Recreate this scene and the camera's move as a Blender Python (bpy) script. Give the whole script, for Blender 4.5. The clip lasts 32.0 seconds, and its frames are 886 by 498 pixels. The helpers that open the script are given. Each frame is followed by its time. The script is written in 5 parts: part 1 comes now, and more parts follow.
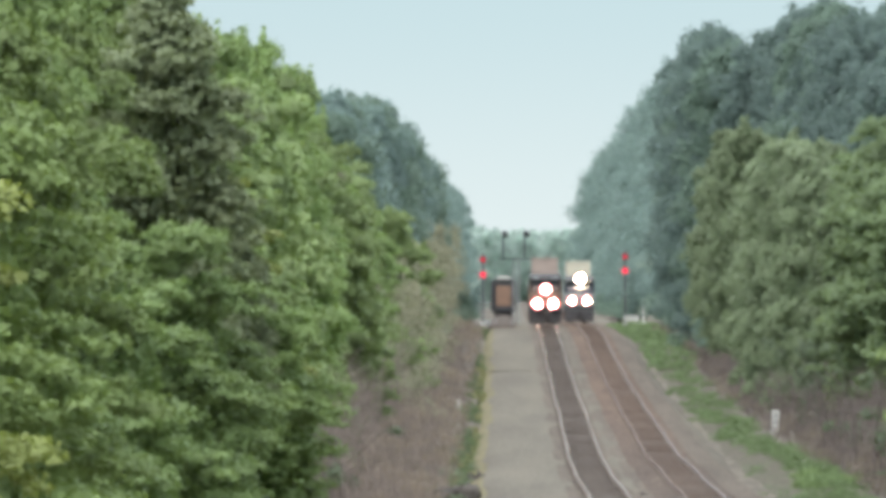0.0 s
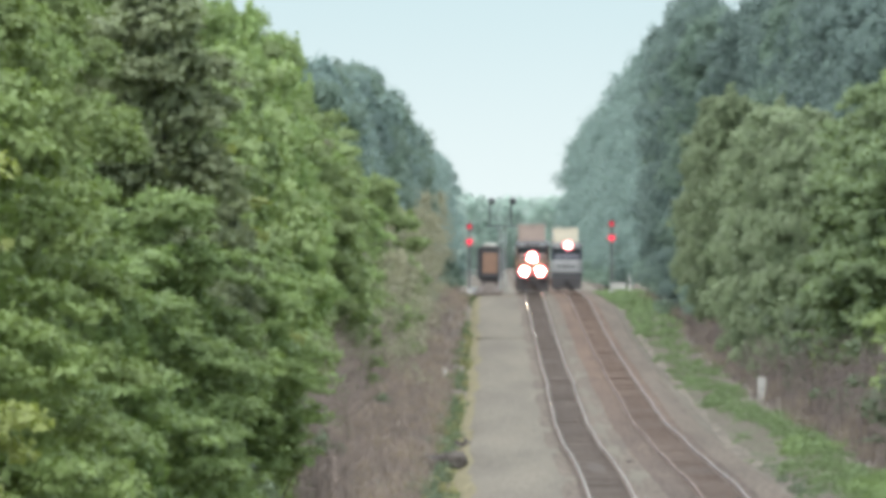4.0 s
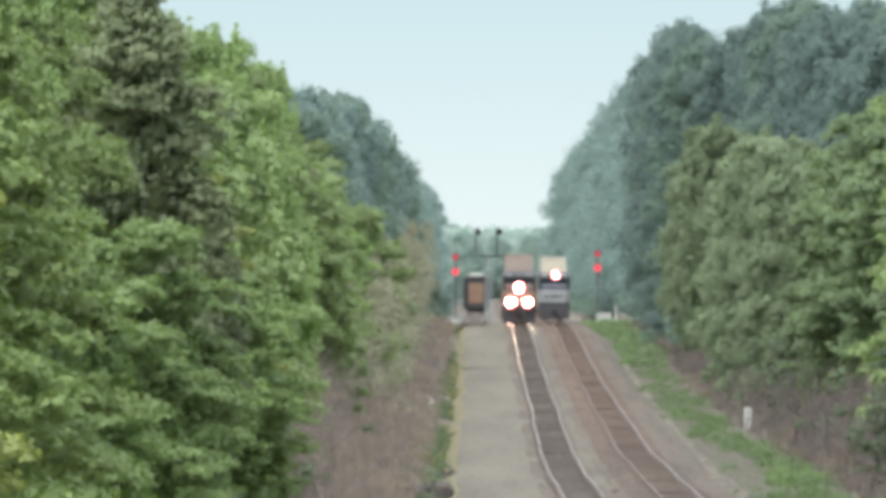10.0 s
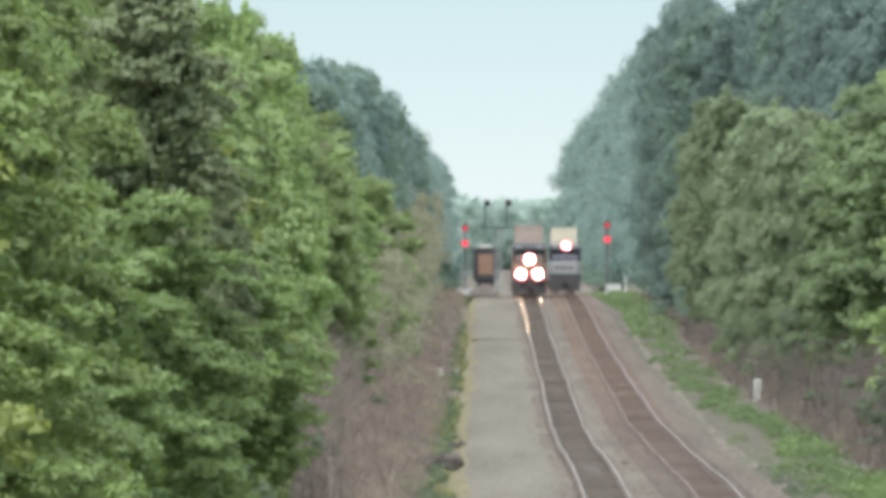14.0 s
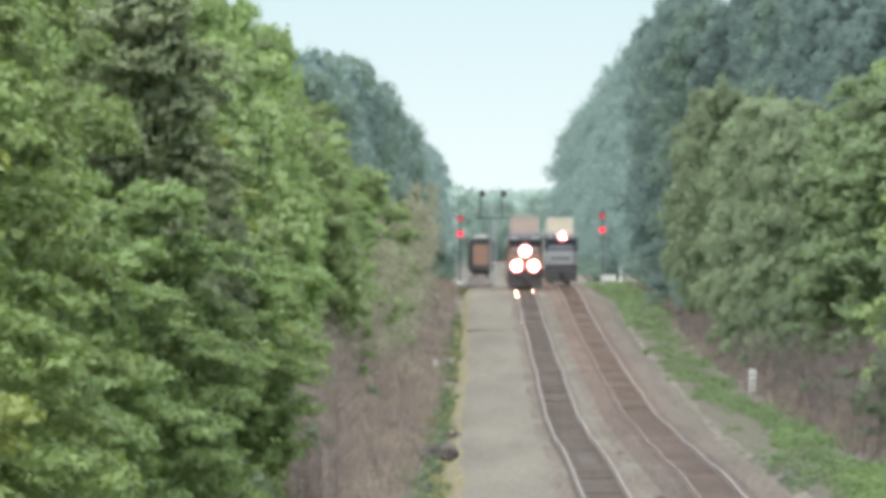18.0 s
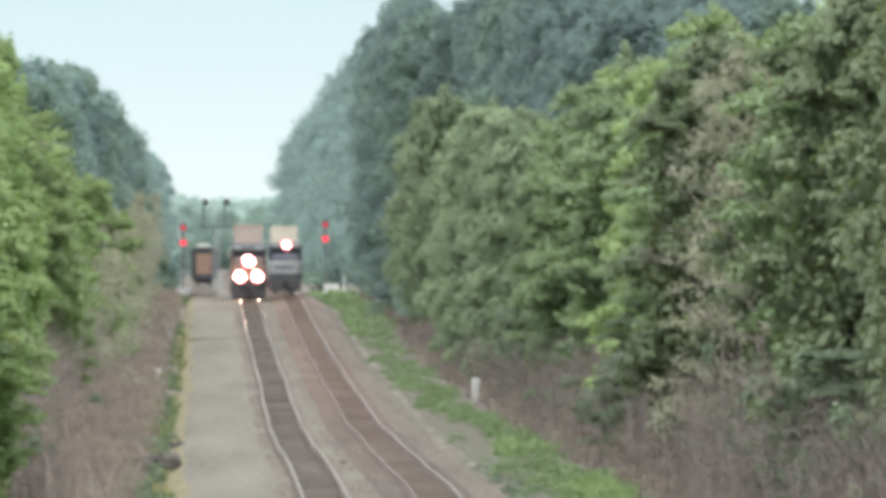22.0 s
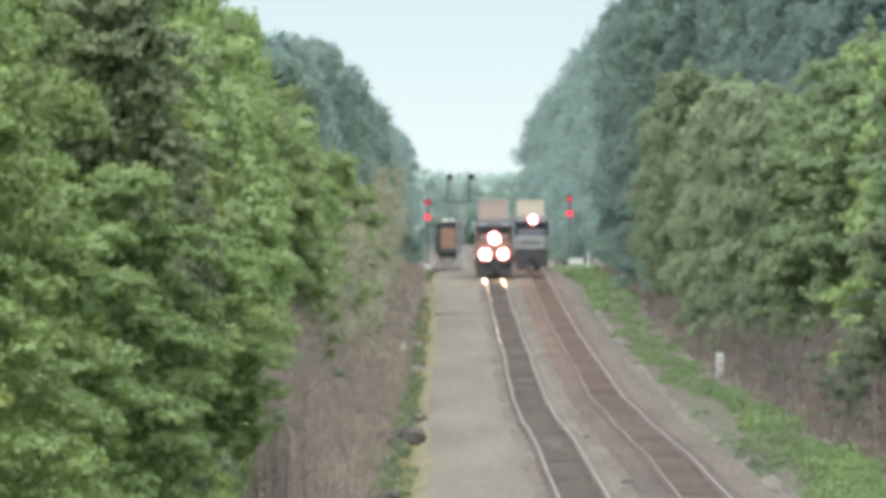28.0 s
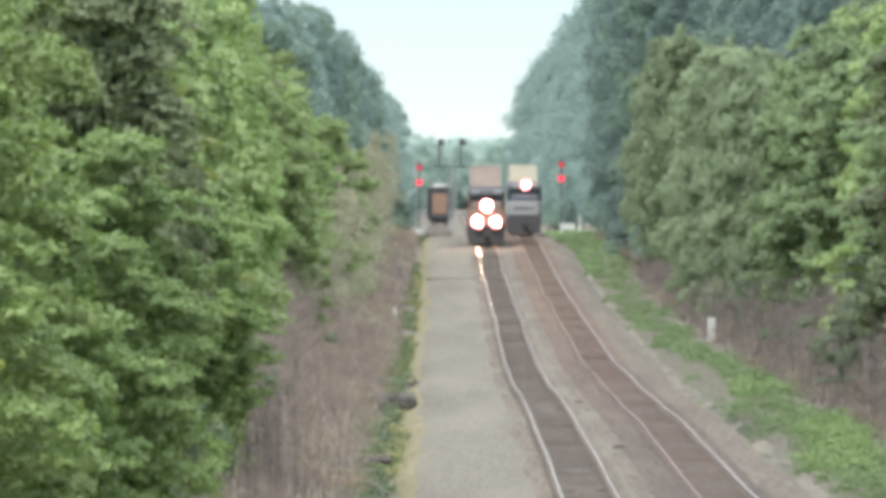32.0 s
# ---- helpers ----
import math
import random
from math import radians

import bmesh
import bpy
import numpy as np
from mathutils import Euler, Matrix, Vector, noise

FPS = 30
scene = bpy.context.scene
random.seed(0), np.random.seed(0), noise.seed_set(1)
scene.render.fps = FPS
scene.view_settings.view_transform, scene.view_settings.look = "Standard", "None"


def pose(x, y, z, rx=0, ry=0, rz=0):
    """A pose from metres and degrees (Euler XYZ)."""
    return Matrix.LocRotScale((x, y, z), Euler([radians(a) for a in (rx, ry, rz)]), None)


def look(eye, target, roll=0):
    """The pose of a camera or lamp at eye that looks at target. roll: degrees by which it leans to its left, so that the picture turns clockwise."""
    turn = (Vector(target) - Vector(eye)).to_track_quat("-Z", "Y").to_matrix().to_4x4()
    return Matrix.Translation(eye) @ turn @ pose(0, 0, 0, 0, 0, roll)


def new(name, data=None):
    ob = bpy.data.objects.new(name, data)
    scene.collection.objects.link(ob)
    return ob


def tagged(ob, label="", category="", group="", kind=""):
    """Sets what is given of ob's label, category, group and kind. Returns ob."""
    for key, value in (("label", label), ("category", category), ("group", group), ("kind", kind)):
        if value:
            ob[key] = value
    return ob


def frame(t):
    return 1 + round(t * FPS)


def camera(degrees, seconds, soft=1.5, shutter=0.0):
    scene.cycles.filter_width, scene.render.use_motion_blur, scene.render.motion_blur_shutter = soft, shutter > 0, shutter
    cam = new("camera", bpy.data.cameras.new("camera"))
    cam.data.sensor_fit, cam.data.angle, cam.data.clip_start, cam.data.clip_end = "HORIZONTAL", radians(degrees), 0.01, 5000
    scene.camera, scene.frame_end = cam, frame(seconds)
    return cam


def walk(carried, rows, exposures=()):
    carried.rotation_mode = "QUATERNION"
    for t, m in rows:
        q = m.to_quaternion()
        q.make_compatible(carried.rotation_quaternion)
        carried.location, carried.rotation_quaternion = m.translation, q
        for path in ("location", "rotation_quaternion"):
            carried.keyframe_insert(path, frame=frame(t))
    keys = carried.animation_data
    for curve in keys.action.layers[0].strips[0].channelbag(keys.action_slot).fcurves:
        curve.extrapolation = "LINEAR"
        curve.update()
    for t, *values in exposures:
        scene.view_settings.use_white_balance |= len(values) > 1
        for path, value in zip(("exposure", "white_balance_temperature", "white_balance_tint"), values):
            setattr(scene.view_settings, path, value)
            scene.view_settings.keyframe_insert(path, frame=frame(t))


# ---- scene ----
# Long-lens view from an overpass down a double-track railway through woods.
# x: across the line, y: along it away from the camera, z: up, rail level near zero.
EYE = (0.0, 0.0, 8.8)
LENS = 36000.0
cam = camera(2 * math.degrees(math.atan(784.0 / LENS)), 32.0, soft=5.0, shutter=0.4)

# seconds, then how far the line's vanishing point is shifted (in 1/LENS radians)
AIM = (
    (0.0, 46.6, 7.7),
    (0.5, 47.3, -46.9),
    (1.0, 44.9, -70.3),
    (1.5, 41.3, -67.6),
    (2.0, 36.9, -62.6),
    (2.5, 33.9, -57.3),
    (4.5, 18.9, -50.3),
    (5.0, 15.3, -73.9),
    (5.5, 11.6, -103.9),
    (6.0, 9.3, -119.9),
    (6.5, 6.3, -91.3),
    (7.0, 4.3, -46.9),
    (7.5, 3.3, -14.3),
    (8.0, 2.9, -1.3),
    (8.5, 0.6, 0.1),
    (9.0, -0.1, 0.7),
    (9.5, -1.4, 2.1),
    (10.0, -2.1, 2.7),
    (10.5, -3.7, 5.4),
    (11.0, -5.1, 7.7),
    (11.5, -6.7, 13.4),
    (12.0, -7.1, 17.1),
    (12.5, -7.4, 19.1),
    (13.0, -3.1, 2.7),
    (13.5, 5.9, -22.9),
    (14.0, 14.9, -47.9),
    (14.5, 25.6, -71.9),
    (15.0, 28.9, -100.6),
    (15.5, 25.6, -140.9),
    (17.5, 5.2, -91.2),
    (18.0, 6.2, -64.7),
    (18.5, 7.4, -64.7),
    (19.0, 8.4, -63.5),
    (19.5, 6.7, -60.2),
    (20.0, 2.9, -57.0),
    (20.1, 0.0, -58.5),
    (20.2, -5.0, -66.0),
    (20.3, -16.0, -76.5),
    (20.4, -30.5, -93.0),
    (20.5, -47.1, -116.0),
    (20.6, -68.5, -136.0),
    (20.7, -94.0, -161.0),
    (20.8, -124.0, -187.0),
    (20.9, -157.0, -205.0),
    (21.0, -193.0, -212.0),
    (21.1, -233.0, -210.0),
    (21.2, -276.0, -197.5),
    (21.3, -321.0, -178.0),
    (21.4, -366.0, -156.0),
    (21.5, -413.1, -133.2),
    (21.6, -455.0, -113.0),
    (21.7, -484.0, -93.0),
    (21.8, -498.0, -76.5),
    (21.9, -498.0, -62.0),
    (22.0, -484.0, -49.0),
    (22.1, -453.0, -39.0),
    (22.2, -410.0, -33.0),
    (22.3, -357.0, -30.0),
    (22.4, -307.0, -26.0),
    (22.5, -265.0, -25.5),
    (22.6, -231.0, -26.0),
    (22.7, -202.0, -28.0),
    (22.8, -180.0, -35.0),
    (22.9, -168.0, -42.0),
    (23.0, -162.5, -49.5),
    (23.1, -162.3, -64.0),
    (23.2, -162.3, -76.5),
    (23.3, -162.3, -94.5),
    (23.4, -164.0, -114.5),
    (23.5, -165.3, -131.5),
    (24.0, -166.8, -189.2),
    (24.5, -161.6, -159.5),
    (24.6, -160.5, -140.0),
    (24.7, -159.0, -122.0),
    (24.8, -153.3, -100.0),
    (24.9, -150.0, -80.0),
    (25.0, -143.1, -61.5),
    (25.1, -139.0, -39.0),
    (25.2, -132.0, -19.0),
    (25.3, -126.0, -2.5),
    (25.4, -121.0, 10.0),
    (25.5, -114.8, 17.8),
    (25.6, -108.0, 23.0),
    (25.7, -101.0, 24.5),
    (25.8, -96.0, 21.0),
    (26.0, -84.3, 3.5),
    (26.1, -78.0, -10.0),
    (26.2, -72.0, -24.0),
    (26.3, -69.0, -39.0),
    (26.4, -63.0, -57.0),
    (26.5, -60.0, -71.0),
    (28.5, -51.3, -95.0),
    (29.0, -51.8, -102.5),
    (29.5, -51.3, -132.2),
    (30.0, -51.6, -164.0),
    (30.5, -52.1, -186.0),
    (31.0, -54.8, -189.2),
    (31.5, -60.1, -173.0),
    (32.0, -66.3, -155.5),
)


def aim_pose(sx, sy):
    return pose(EYE[0], EYE[1], EYE[2], 90 + math.degrees((17 + sy) / LENS), 0, math.degrees((71 + sx) / LENS))


# the picture brightens a little whenever the view tips down
EXPOSURES = ((0, 0.8), (1, 0.92), (2, 0.93), (5, 0.92), (6, 1.06), (7, 0.98), (9, 0.92), (13, 0.86), (15, 0.98), (18, 1.02), (20, 0.99), (21, 1.13), (22, 1.02),
             (23, 0.96), (24, 1.17), (25, 1.08), (26, 0.9), (28.5, 1.03), (31, 1.18), (32, 1.16))
walk(cam, [(t, aim_pose(sx, sy)) for t, sx, sy in AIM], EXPOSURES)

# ---- light: bright thin overcast ----
SUN_EL, SUN_AZ = 58.0, 215.0
world = bpy.data.worlds.new("world")
scene.world = world
world.use_nodes = True
wn, wl = world.node_tree.nodes, world.node_tree.links
wn.clear()
w_out, w_bg = wn.new("ShaderNodeOutputWorld"), wn.new("ShaderNodeBackground")
w_sky, w_mix = wn.new("ShaderNodeTexSky"), wn.new("ShaderNodeMix")
w_sky.sky_type, w_sky.sun_disc = "NISHITA", False
w_sky.sun_elevation, w_sky.sun_rotation = radians(SUN_EL), radians(SUN_AZ)
w_sky.air_density, w_sky.dust_density, w_sky.ozone_density = 1.0, 1.6, 1.5
w_mix.data_type = "RGBA"
w_mix.inputs[0].default_value = 0.82
w_mix.inputs[7].default_value = (4.7, 5.85, 6.1, 1)
w_bg.inputs[1].default_value = 0.092
# thin overcast: whitish at the horizon, pale cyan above it, brighter towards the zenith
w_co, w_sep, w_ramp = wn.new("ShaderNodeTexCoord"), wn.new("ShaderNodeSeparateXYZ"), wn.new("ShaderNodeMapRange")
w_ramp.interpolation_type = "SMOOTHSTEP"
w_ramp.inputs[1].default_value, w_ramp.inputs[2].default_value = -0.002, 0.016
w_tone = wn.new("ShaderNodeMix")
w_tone.data_type = "RGBA"
w_tone.inputs[6].default_value = (5.65, 6.35, 6.4, 1)
w_tone.inputs[7].default_value = (3.85, 5.15, 5.56, 1)
w_high, w_white = wn.new("ShaderNodeMapRange"), wn.new("ShaderNodeMix")
w_high.inputs[1].default_value, w_high.inputs[2].default_value = 0.02, 1.0
w_white.data_type = "RGBA"
w_white.inputs[7].default_value = (17.9, 18.2, 19.4, 1)
wl.new(w_co.outputs["Generated"], w_sep.inputs[0])
wl.new(w_sep.outputs["Z"], w_ramp.inputs[0])
wl.new(w_sep.outputs["Z"], w_high.inputs[0])
wl.new(w_ramp.outputs[0], w_tone.inputs[0])
wl.new(w_tone.outputs[2], w_white.inputs[6])
wl.new(w_high.outputs[0], w_white.inputs[0])
wl.new(w_white.outputs[2], w_mix.inputs[7])
wl.new(w_sky.outputs[0], w_mix.inputs[6])
wl.new(w_mix.outputs[2], w_bg.inputs[0])
wl.new(w_bg.outputs[0], w_out.inputs[0])
sun = new("sun", bpy.data.lights.new("sun", "SUN"))
sun.data.energy, sun.data.angle, sun.data.color = 1.5, radians(24), (1.0, 0.96, 0.9)
sun_az = radians(SUN_AZ)
sun.matrix_world = look((0, 0, 60), (-math.sin(sun_az) * 60, -math.cos(sun_az) * 60, 60 - 60 * math.tan(radians(SUN_EL))))


# ---- materials ----
def mat(name, rough=0.7, metal=0.0, spec=0.4):
    m = bpy.data.materials.new(name)
    m.use_nodes = True
    nt = m.node_tree
    b = nt.nodes["Principled BSDF"]
    b.inputs["Roughness"].default_value = rough
    b.inputs["Metallic"].default_value = metal
    b.inputs["Specular IOR Level"].default_value = spec
    return m, nt, b


def node(nt, kind, **inputs):
    n = nt.nodes.new(kind)
    for k, v in inputs.items():
        n.inputs[k].default_value = v
    return n


def noise_node(nt, scale, detail=4.0, stretch=(1, 1, 1)):
    co = nt.nodes.new("ShaderNodeNewGeometry")
    mp = nt.nodes.new("ShaderNodeMapping")
    mp.inputs["Scale"].default_value = stretch
    n = node(nt, "ShaderNodeTexNoise", Scale=scale, Detail=detail)
    nt.links.new(co.outputs["Position"], mp.inputs["Vector"])
    nt.links.new(mp.outputs["Vector"], n.inputs["Vector"])
    return n


def ramp(nt, fac, stops):
    r = nt.nodes.new("ShaderNodeValToRGB")
    while len(r.color_ramp.elements) < len(stops):
        r.color_ramp.elements.new(0.5)
    for e, (p, c) in zip(r.color_ramp.elements, stops):
        e.position, e.color = p, (*c, 1)
    nt.links.new(fac, r.inputs["Fac"])
    return r


def mixc(nt, fac, a, b, how="MIX"):
    m = nt.nodes.new("ShaderNodeMix")
    m.data_type, m.blend_type = "RGBA", how
    if isinstance(fac, float):
        m.inputs[0].default_value = fac
    else:
        nt.links.new(fac, m.inputs[0])
    nt.links.new(a, m.inputs[6])
    nt.links.new(b, m.inputs[7])
    return m.outputs[2]


def bump(nt, b, height, strength, dist):
    bp = node(nt, "ShaderNodeBump", Strength=strength, Distance=dist)
    nt.links.new(height, bp.inputs["Height"])
    nt.links.new(bp.outputs["Normal"], b.inputs["Normal"])


def earth_mat(name, dark, mid, light, big=0.12, small=6.0, stretch=(1, 0.06, 1), rough=0.95, relief=0.04, grain=0.29):
    """Loose ground: two scales of noise, the large one drawn out along the line."""
    m, nt, b = mat(name, rough, 0, 0.15)
    n1, n2 = noise_node(nt, big, 5, stretch), noise_node(nt, small, 6, (1, min(1, stretch[1] * 0.6), 1))
    r1 = ramp(nt, n1.outputs["Fac"], ((0.3, dark), (0.5, mid), (0.72, light)))
    r2 = ramp(nt, n2.outputs["Fac"], ((0.3, (0.91 - grain,) * 3), (0.7, (0.91 + grain,) * 3)))
    nt.links.new(mixc(nt, 1.0, r1.outputs[0], r2.outputs[0], "MULTIPLY"), b.inputs["Base Color"])
    bump(nt, b, n2.outputs["Fac"], 0.6, relief)
    return m


def paint_mat(name, colour, rough=0.45, metal=0.0, dirt=0.35, scale=1.3):
    """Weathered paint: patches of grime and fine streaks."""
    m, nt, b = mat(name, rough, metal, 0.4)
    co = nt.nodes.new("ShaderNodeTexCoord")
    n1, n2 = node(nt, "ShaderNodeTexNoise", Scale=scale, Detail=6.0), node(nt, "ShaderNodeTexNoise", Scale=scale * 9, Detail=3.0)
    nt.links.new(co.outputs["Object"], n1.inputs["Vector"])
    nt.links.new(co.outputs["Object"], n2.inputs["Vector"])
    grime = tuple(c * (1 - dirt) + g * dirt for c, g in zip(colour, (0.12, 0.10, 0.085)))
    r1 = ramp(nt, n1.outputs["Fac"], ((0.38, colour), (0.75, grime)))
    r2 = ramp(nt, n2.outputs["Fac"], ((0.3, (0.85, 0.85, 0.85)), (0.7, (1.05, 1.05, 1.05))))
    nt.links.new(mixc(nt, 1.0, r1.outputs[0], r2.outputs[0], "MULTIPLY"), b.inputs["Base Color"])
    rr = ramp(nt, n1.outputs["Fac"], ((0.3, (rough,) * 3), (0.8, (min(1, rough + 0.3),) * 3)))
    nt.links.new(rr.outputs[0], b.inputs["Roughness"])
    return m


def leaf_mat(name, shade, mid, tip, trans=0.22, rough=0.48, patch=0.35):
    """Leaves: hue by leaf, by clump and by tree, light let through."""
    m, nt, b = mat(name, rough, 0, 0.15)
    geo = nt.nodes.new("ShaderNodeNewGeometry")
    info = nt.nodes.new("ShaderNodeObjectInfo")
    n1 = noise_node(nt, patch, 3)
    add = nt.nodes.new("ShaderNodeMath")
    add.operation = "MULTIPLY_ADD"
    nt.links.new(geo.outputs["Random Per Island"], add.inputs[0])
    add.inputs[1].default_value = 0.05
    soft = nt.nodes.new("ShaderNodeMath")
    soft.operation = "MULTIPLY_ADD"
    soft.inputs[1].default_value, soft.inputs[2].default_value = 0.5, 0.22
    nt.links.new(n1.outputs["Fac"], soft.inputs[0])
    nt.links.new(soft.outputs[0], add.inputs[2])
    add2 = nt.nodes.new("ShaderNodeMath")
    add2.operation = "MULTIPLY_ADD"
    nt.links.new(info.outputs["Random"], add2.inputs[0])
    add2.inputs[1].default_value = 0.36
    nt.links.new(add.outputs[0], add2.inputs[2])
    r = ramp(nt, add2.outputs[0], ((0.5, shade), (0.7, mid), (0.9, tip)))
    fine = noise_node(nt, 1.1, 3)
    r2 = ramp(nt, fine.outputs["Fac"], ((0.32, (0.86, 0.86, 0.86)), (0.68, (1.1, 1.1, 1.1))))
    col = mixc(nt, 1.0, r.outputs[0], r2.outputs[0], "MULTIPLY")
    nt.links.new(col, b.inputs["Base Color"])
    tr = nt.nodes.new("ShaderNodeBsdfTranslucent")
    glow = node(nt, "ShaderNodeRGB")
    glow.outputs[0].default_value = (1.12, 1.15, 0.6, 1) if trans < 0.45 else (1.02, 1.04, 0.92, 1)
    nt.links.new(mixc(nt, 1.0, col, glow.outputs[0], "MULTIPLY"), tr.inputs["Color"])
    ms = node(nt, "ShaderNodeMixShader", Fac=trans)
    nt.links.new(b.outputs[0], ms.inputs[1])
    nt.links.new(tr.outputs[0], ms.inputs[2])
    nt.links.new(ms.outputs[0], nt.nodes["Material Output"].inputs["Surface"])
    return m


def glow_mat(name, colour, strength):
    m, nt, b = mat(name, 0.3)
    b.inputs["Base Color"].default_value = (*colour, 1)
    b.inputs["Emission Color"].default_value = (*colour, 1)
    b.inputs["Emission Strength"].default_value = strength
    return m


M_GROUND = earth_mat("woodland_soil", (0.113, 0.104, 0.0859), (0.147, 0.132, 0.11), (0.169, 0.158, 0.122), 0.2, 2.0)
M_BALLAST = earth_mat("pale_gravel", (0.126, 0.115, 0.095), (0.146, 0.135, 0.11), (0.175, 0.16, 0.128), 0.35, 9.0, (1, 0.03, 1), grain=0.17)
M_BED_A = earth_mat("fouled_ballast", (0.0774, 0.0635, 0.0536), (0.0968, 0.08, 0.0672), (0.118, 0.0983, 0.0824), 0.5, 7.0, (1, 0.03, 1))
M_BED_B = earth_mat("rusty_ballast", (0.099, 0.0729, 0.0579), (0.124, 0.0898, 0.0696), (0.15, 0.11, 0.0836), 0.5, 7.0, (1, 0.03, 1))


def oil_stain(m, d0, d1, dark):
    """Darkens loose ground along the line from d1 towards d0, as dripped oil does."""
    nt = m.node_tree
    b = nt.nodes["Principled BSDF"]
    link = b.inputs["Base Color"].links[0]
    geo, sep = nt.nodes.new("ShaderNodeNewGeometry"), nt.nodes.new("ShaderNodeSeparateXYZ")
    nt.links.new(geo.outputs["Position"], sep.inputs[0])
    rng_ = node(nt, "ShaderNodeMapRange")
    rng_.inputs[1].default_value, rng_.inputs[2].default_value = d0, d1
    nt.links.new(sep.outputs["Y"], rng_.inputs[0])
    tint = ramp(nt, rng_.outputs[0], ((0.0, dark), (1.0, (1, 1, 1))))
    nt.links.new(mixc(nt, 1.0, link.from_socket, tint.outputs[0], "MULTIPLY"), b.inputs["Base Color"])


oil_stain(M_BED_B, 620, 1250, (0.74, 0.84, 0.92))
M_BED_C = earth_mat("grey_brown_fringe_gravel", (0.103, 0.0878, 0.0727), (0.125, 0.107, 0.0877), (0.148, 0.125, 0.103), 0.5, 7.0, (1, 0.03, 1))
M_OIL = earth_mat("oily_ballast", (0.075, 0.064, 0.056), (0.092, 0.078, 0.068), (0.115, 0.098, 0.086), 0.5, 7.0, (1, 0.03, 1))
# dark timber, its base colour lightened to stand in for haze
M_HEAP = earth_mat("hazed_rotten_timber", (0.0678, 0.0621, 0.0588), (0.096, 0.087, 0.0791), (0.13, 0.119, 0.107), 1.5, 9.0, (1, 1, 1))
M_TIE_RUSTY = earth_mat("rust_stained_timber", (0.0909, 0.0688, 0.0555), (0.113, 0.0842, 0.068), (0.137, 0.101, 0.0806), 1.5, 12.0, (1, 1, 1))
M_TIE = earth_mat("creosoted_timber", (0.0704, 0.0583, 0.0501), (0.088, 0.0731, 0.062), (0.108, 0.0905, 0.0765), 1.5, 12.0, (1, 1, 1))
M_STEM = earth_mat("dead_stems", (0.21, 0.175, 0.155), (0.255, 0.213, 0.187), (0.3, 0.25, 0.22), 0.4, 3.0, (1, 0.1, 1))
M_GREYSTEM = earth_mat("grey_dead_stems", (0.145, 0.124, 0.114), (0.178, 0.151, 0.139), (0.21, 0.178, 0.163), 0.4, 3.0, (1, 0.1, 1))
M_BARK = earth_mat("bark", (0.03, 0.027, 0.023), (0.05, 0.045, 0.039), (0.08, 0.072, 0.062), 0.8, 9.0, (1, 1, 0.3))
M_BLEACHED = earth_mat("sun_bleached_stems", (0.3, 0.275, 0.235), (0.4, 0.365, 0.315), (0.5, 0.46, 0.4), 0.8, 9.0, (1, 1, 0.3))
M_DEADWOOD = earth_mat("bleached_wood", (0.14, 0.122, 0.107), (0.185, 0.162, 0.14), (0.23, 0.202, 0.175), 0.8, 9.0, (1, 1, 0.3))
M_LEAF_NEAR = leaf_mat("oak_leaves", (0.1526, 0.2074, 0.08424), (0.212, 0.288, 0.117), (0.2756, 0.3744, 0.1521), 0.34)
M_LEAF_OAK = leaf_mat("dark_oak_leaves", (0.1862, 0.2242, 0.133), (0.245, 0.295, 0.175), (0.3087, 0.3717, 0.2205), 0.3)
# dark leaves: real dark weeds, and shade painted on bushes and low trees
M_LEAF_DARK = leaf_mat("dark_and_shaded_leaves", (0.095, 0.1254, 0.08208), (0.125, 0.165, 0.108), (0.1562, 0.2063, 0.135), 0.25)
M_LEAF_MID = leaf_mat("maple_leaves", (0.2, 0.264, 0.1264), (0.25, 0.33, 0.158), (0.305, 0.4026, 0.1928), 0.36)
# far leaves: haze is mixed into these base colours, bluer with distance
M_LEAF_FAR = leaf_mat("hazed_far_leaves", (0.1742, 0.2411, 0.2006), (0.198, 0.274, 0.228), (0.2218, 0.3069, 0.2554), 0.55, 0.7, 0.12)
M_LEAF_BLUE = leaf_mat("hazed_blue_green_leaves", (0.1601, 0.219, 0.2079), (0.174, 0.238, 0.226), (0.1879, 0.257, 0.2441), 0.58, 0.7, 0.1)
M_LEAF_AQUA = leaf_mat("hazed_far_blue_green_leaves", (0.228, 0.3087, 0.2964), (0.24, 0.325, 0.312), (0.252, 0.3413, 0.3276), 0.6, 0.7, 0.08)
M_LEAF_FRESH = leaf_mat("fresh_green_leaves", (0.1824, 0.2569, 0.1064), (0.24, 0.338, 0.14), (0.3024, 0.4259, 0.1764), 0.36)
M_LEAF_OLIVE = leaf_mat("olive_leaves", (0.1254, 0.1543, 0.0912), (0.165, 0.203, 0.12), (0.2079, 0.2558, 0.1512), 0.32)
M_LEAF_DEEP = leaf_mat("deep_green_leaves", (0.1443, 0.2012, 0.0858), (0.185, 0.258, 0.11), (0.2257, 0.3148, 0.1342), 0.32)
# deep green with more blue, painting haze onto the eastern trees
M_LEAF_LINDEN = leaf_mat("hazed_green_leaves", (0.139, 0.189, 0.104), (0.178, 0.242, 0.133), (0.217, 0.295, 0.162), 0.34)
# palest leaves, haze painted in for the wood that closes the view
M_LEAF_HAZE = leaf_mat("haze_pale_leaves", (0.49, 0.5782, 0.5733), (0.5, 0.59, 0.585), (0.51, 0.6018, 0.5967), 0.78, 0.9, 0.05)
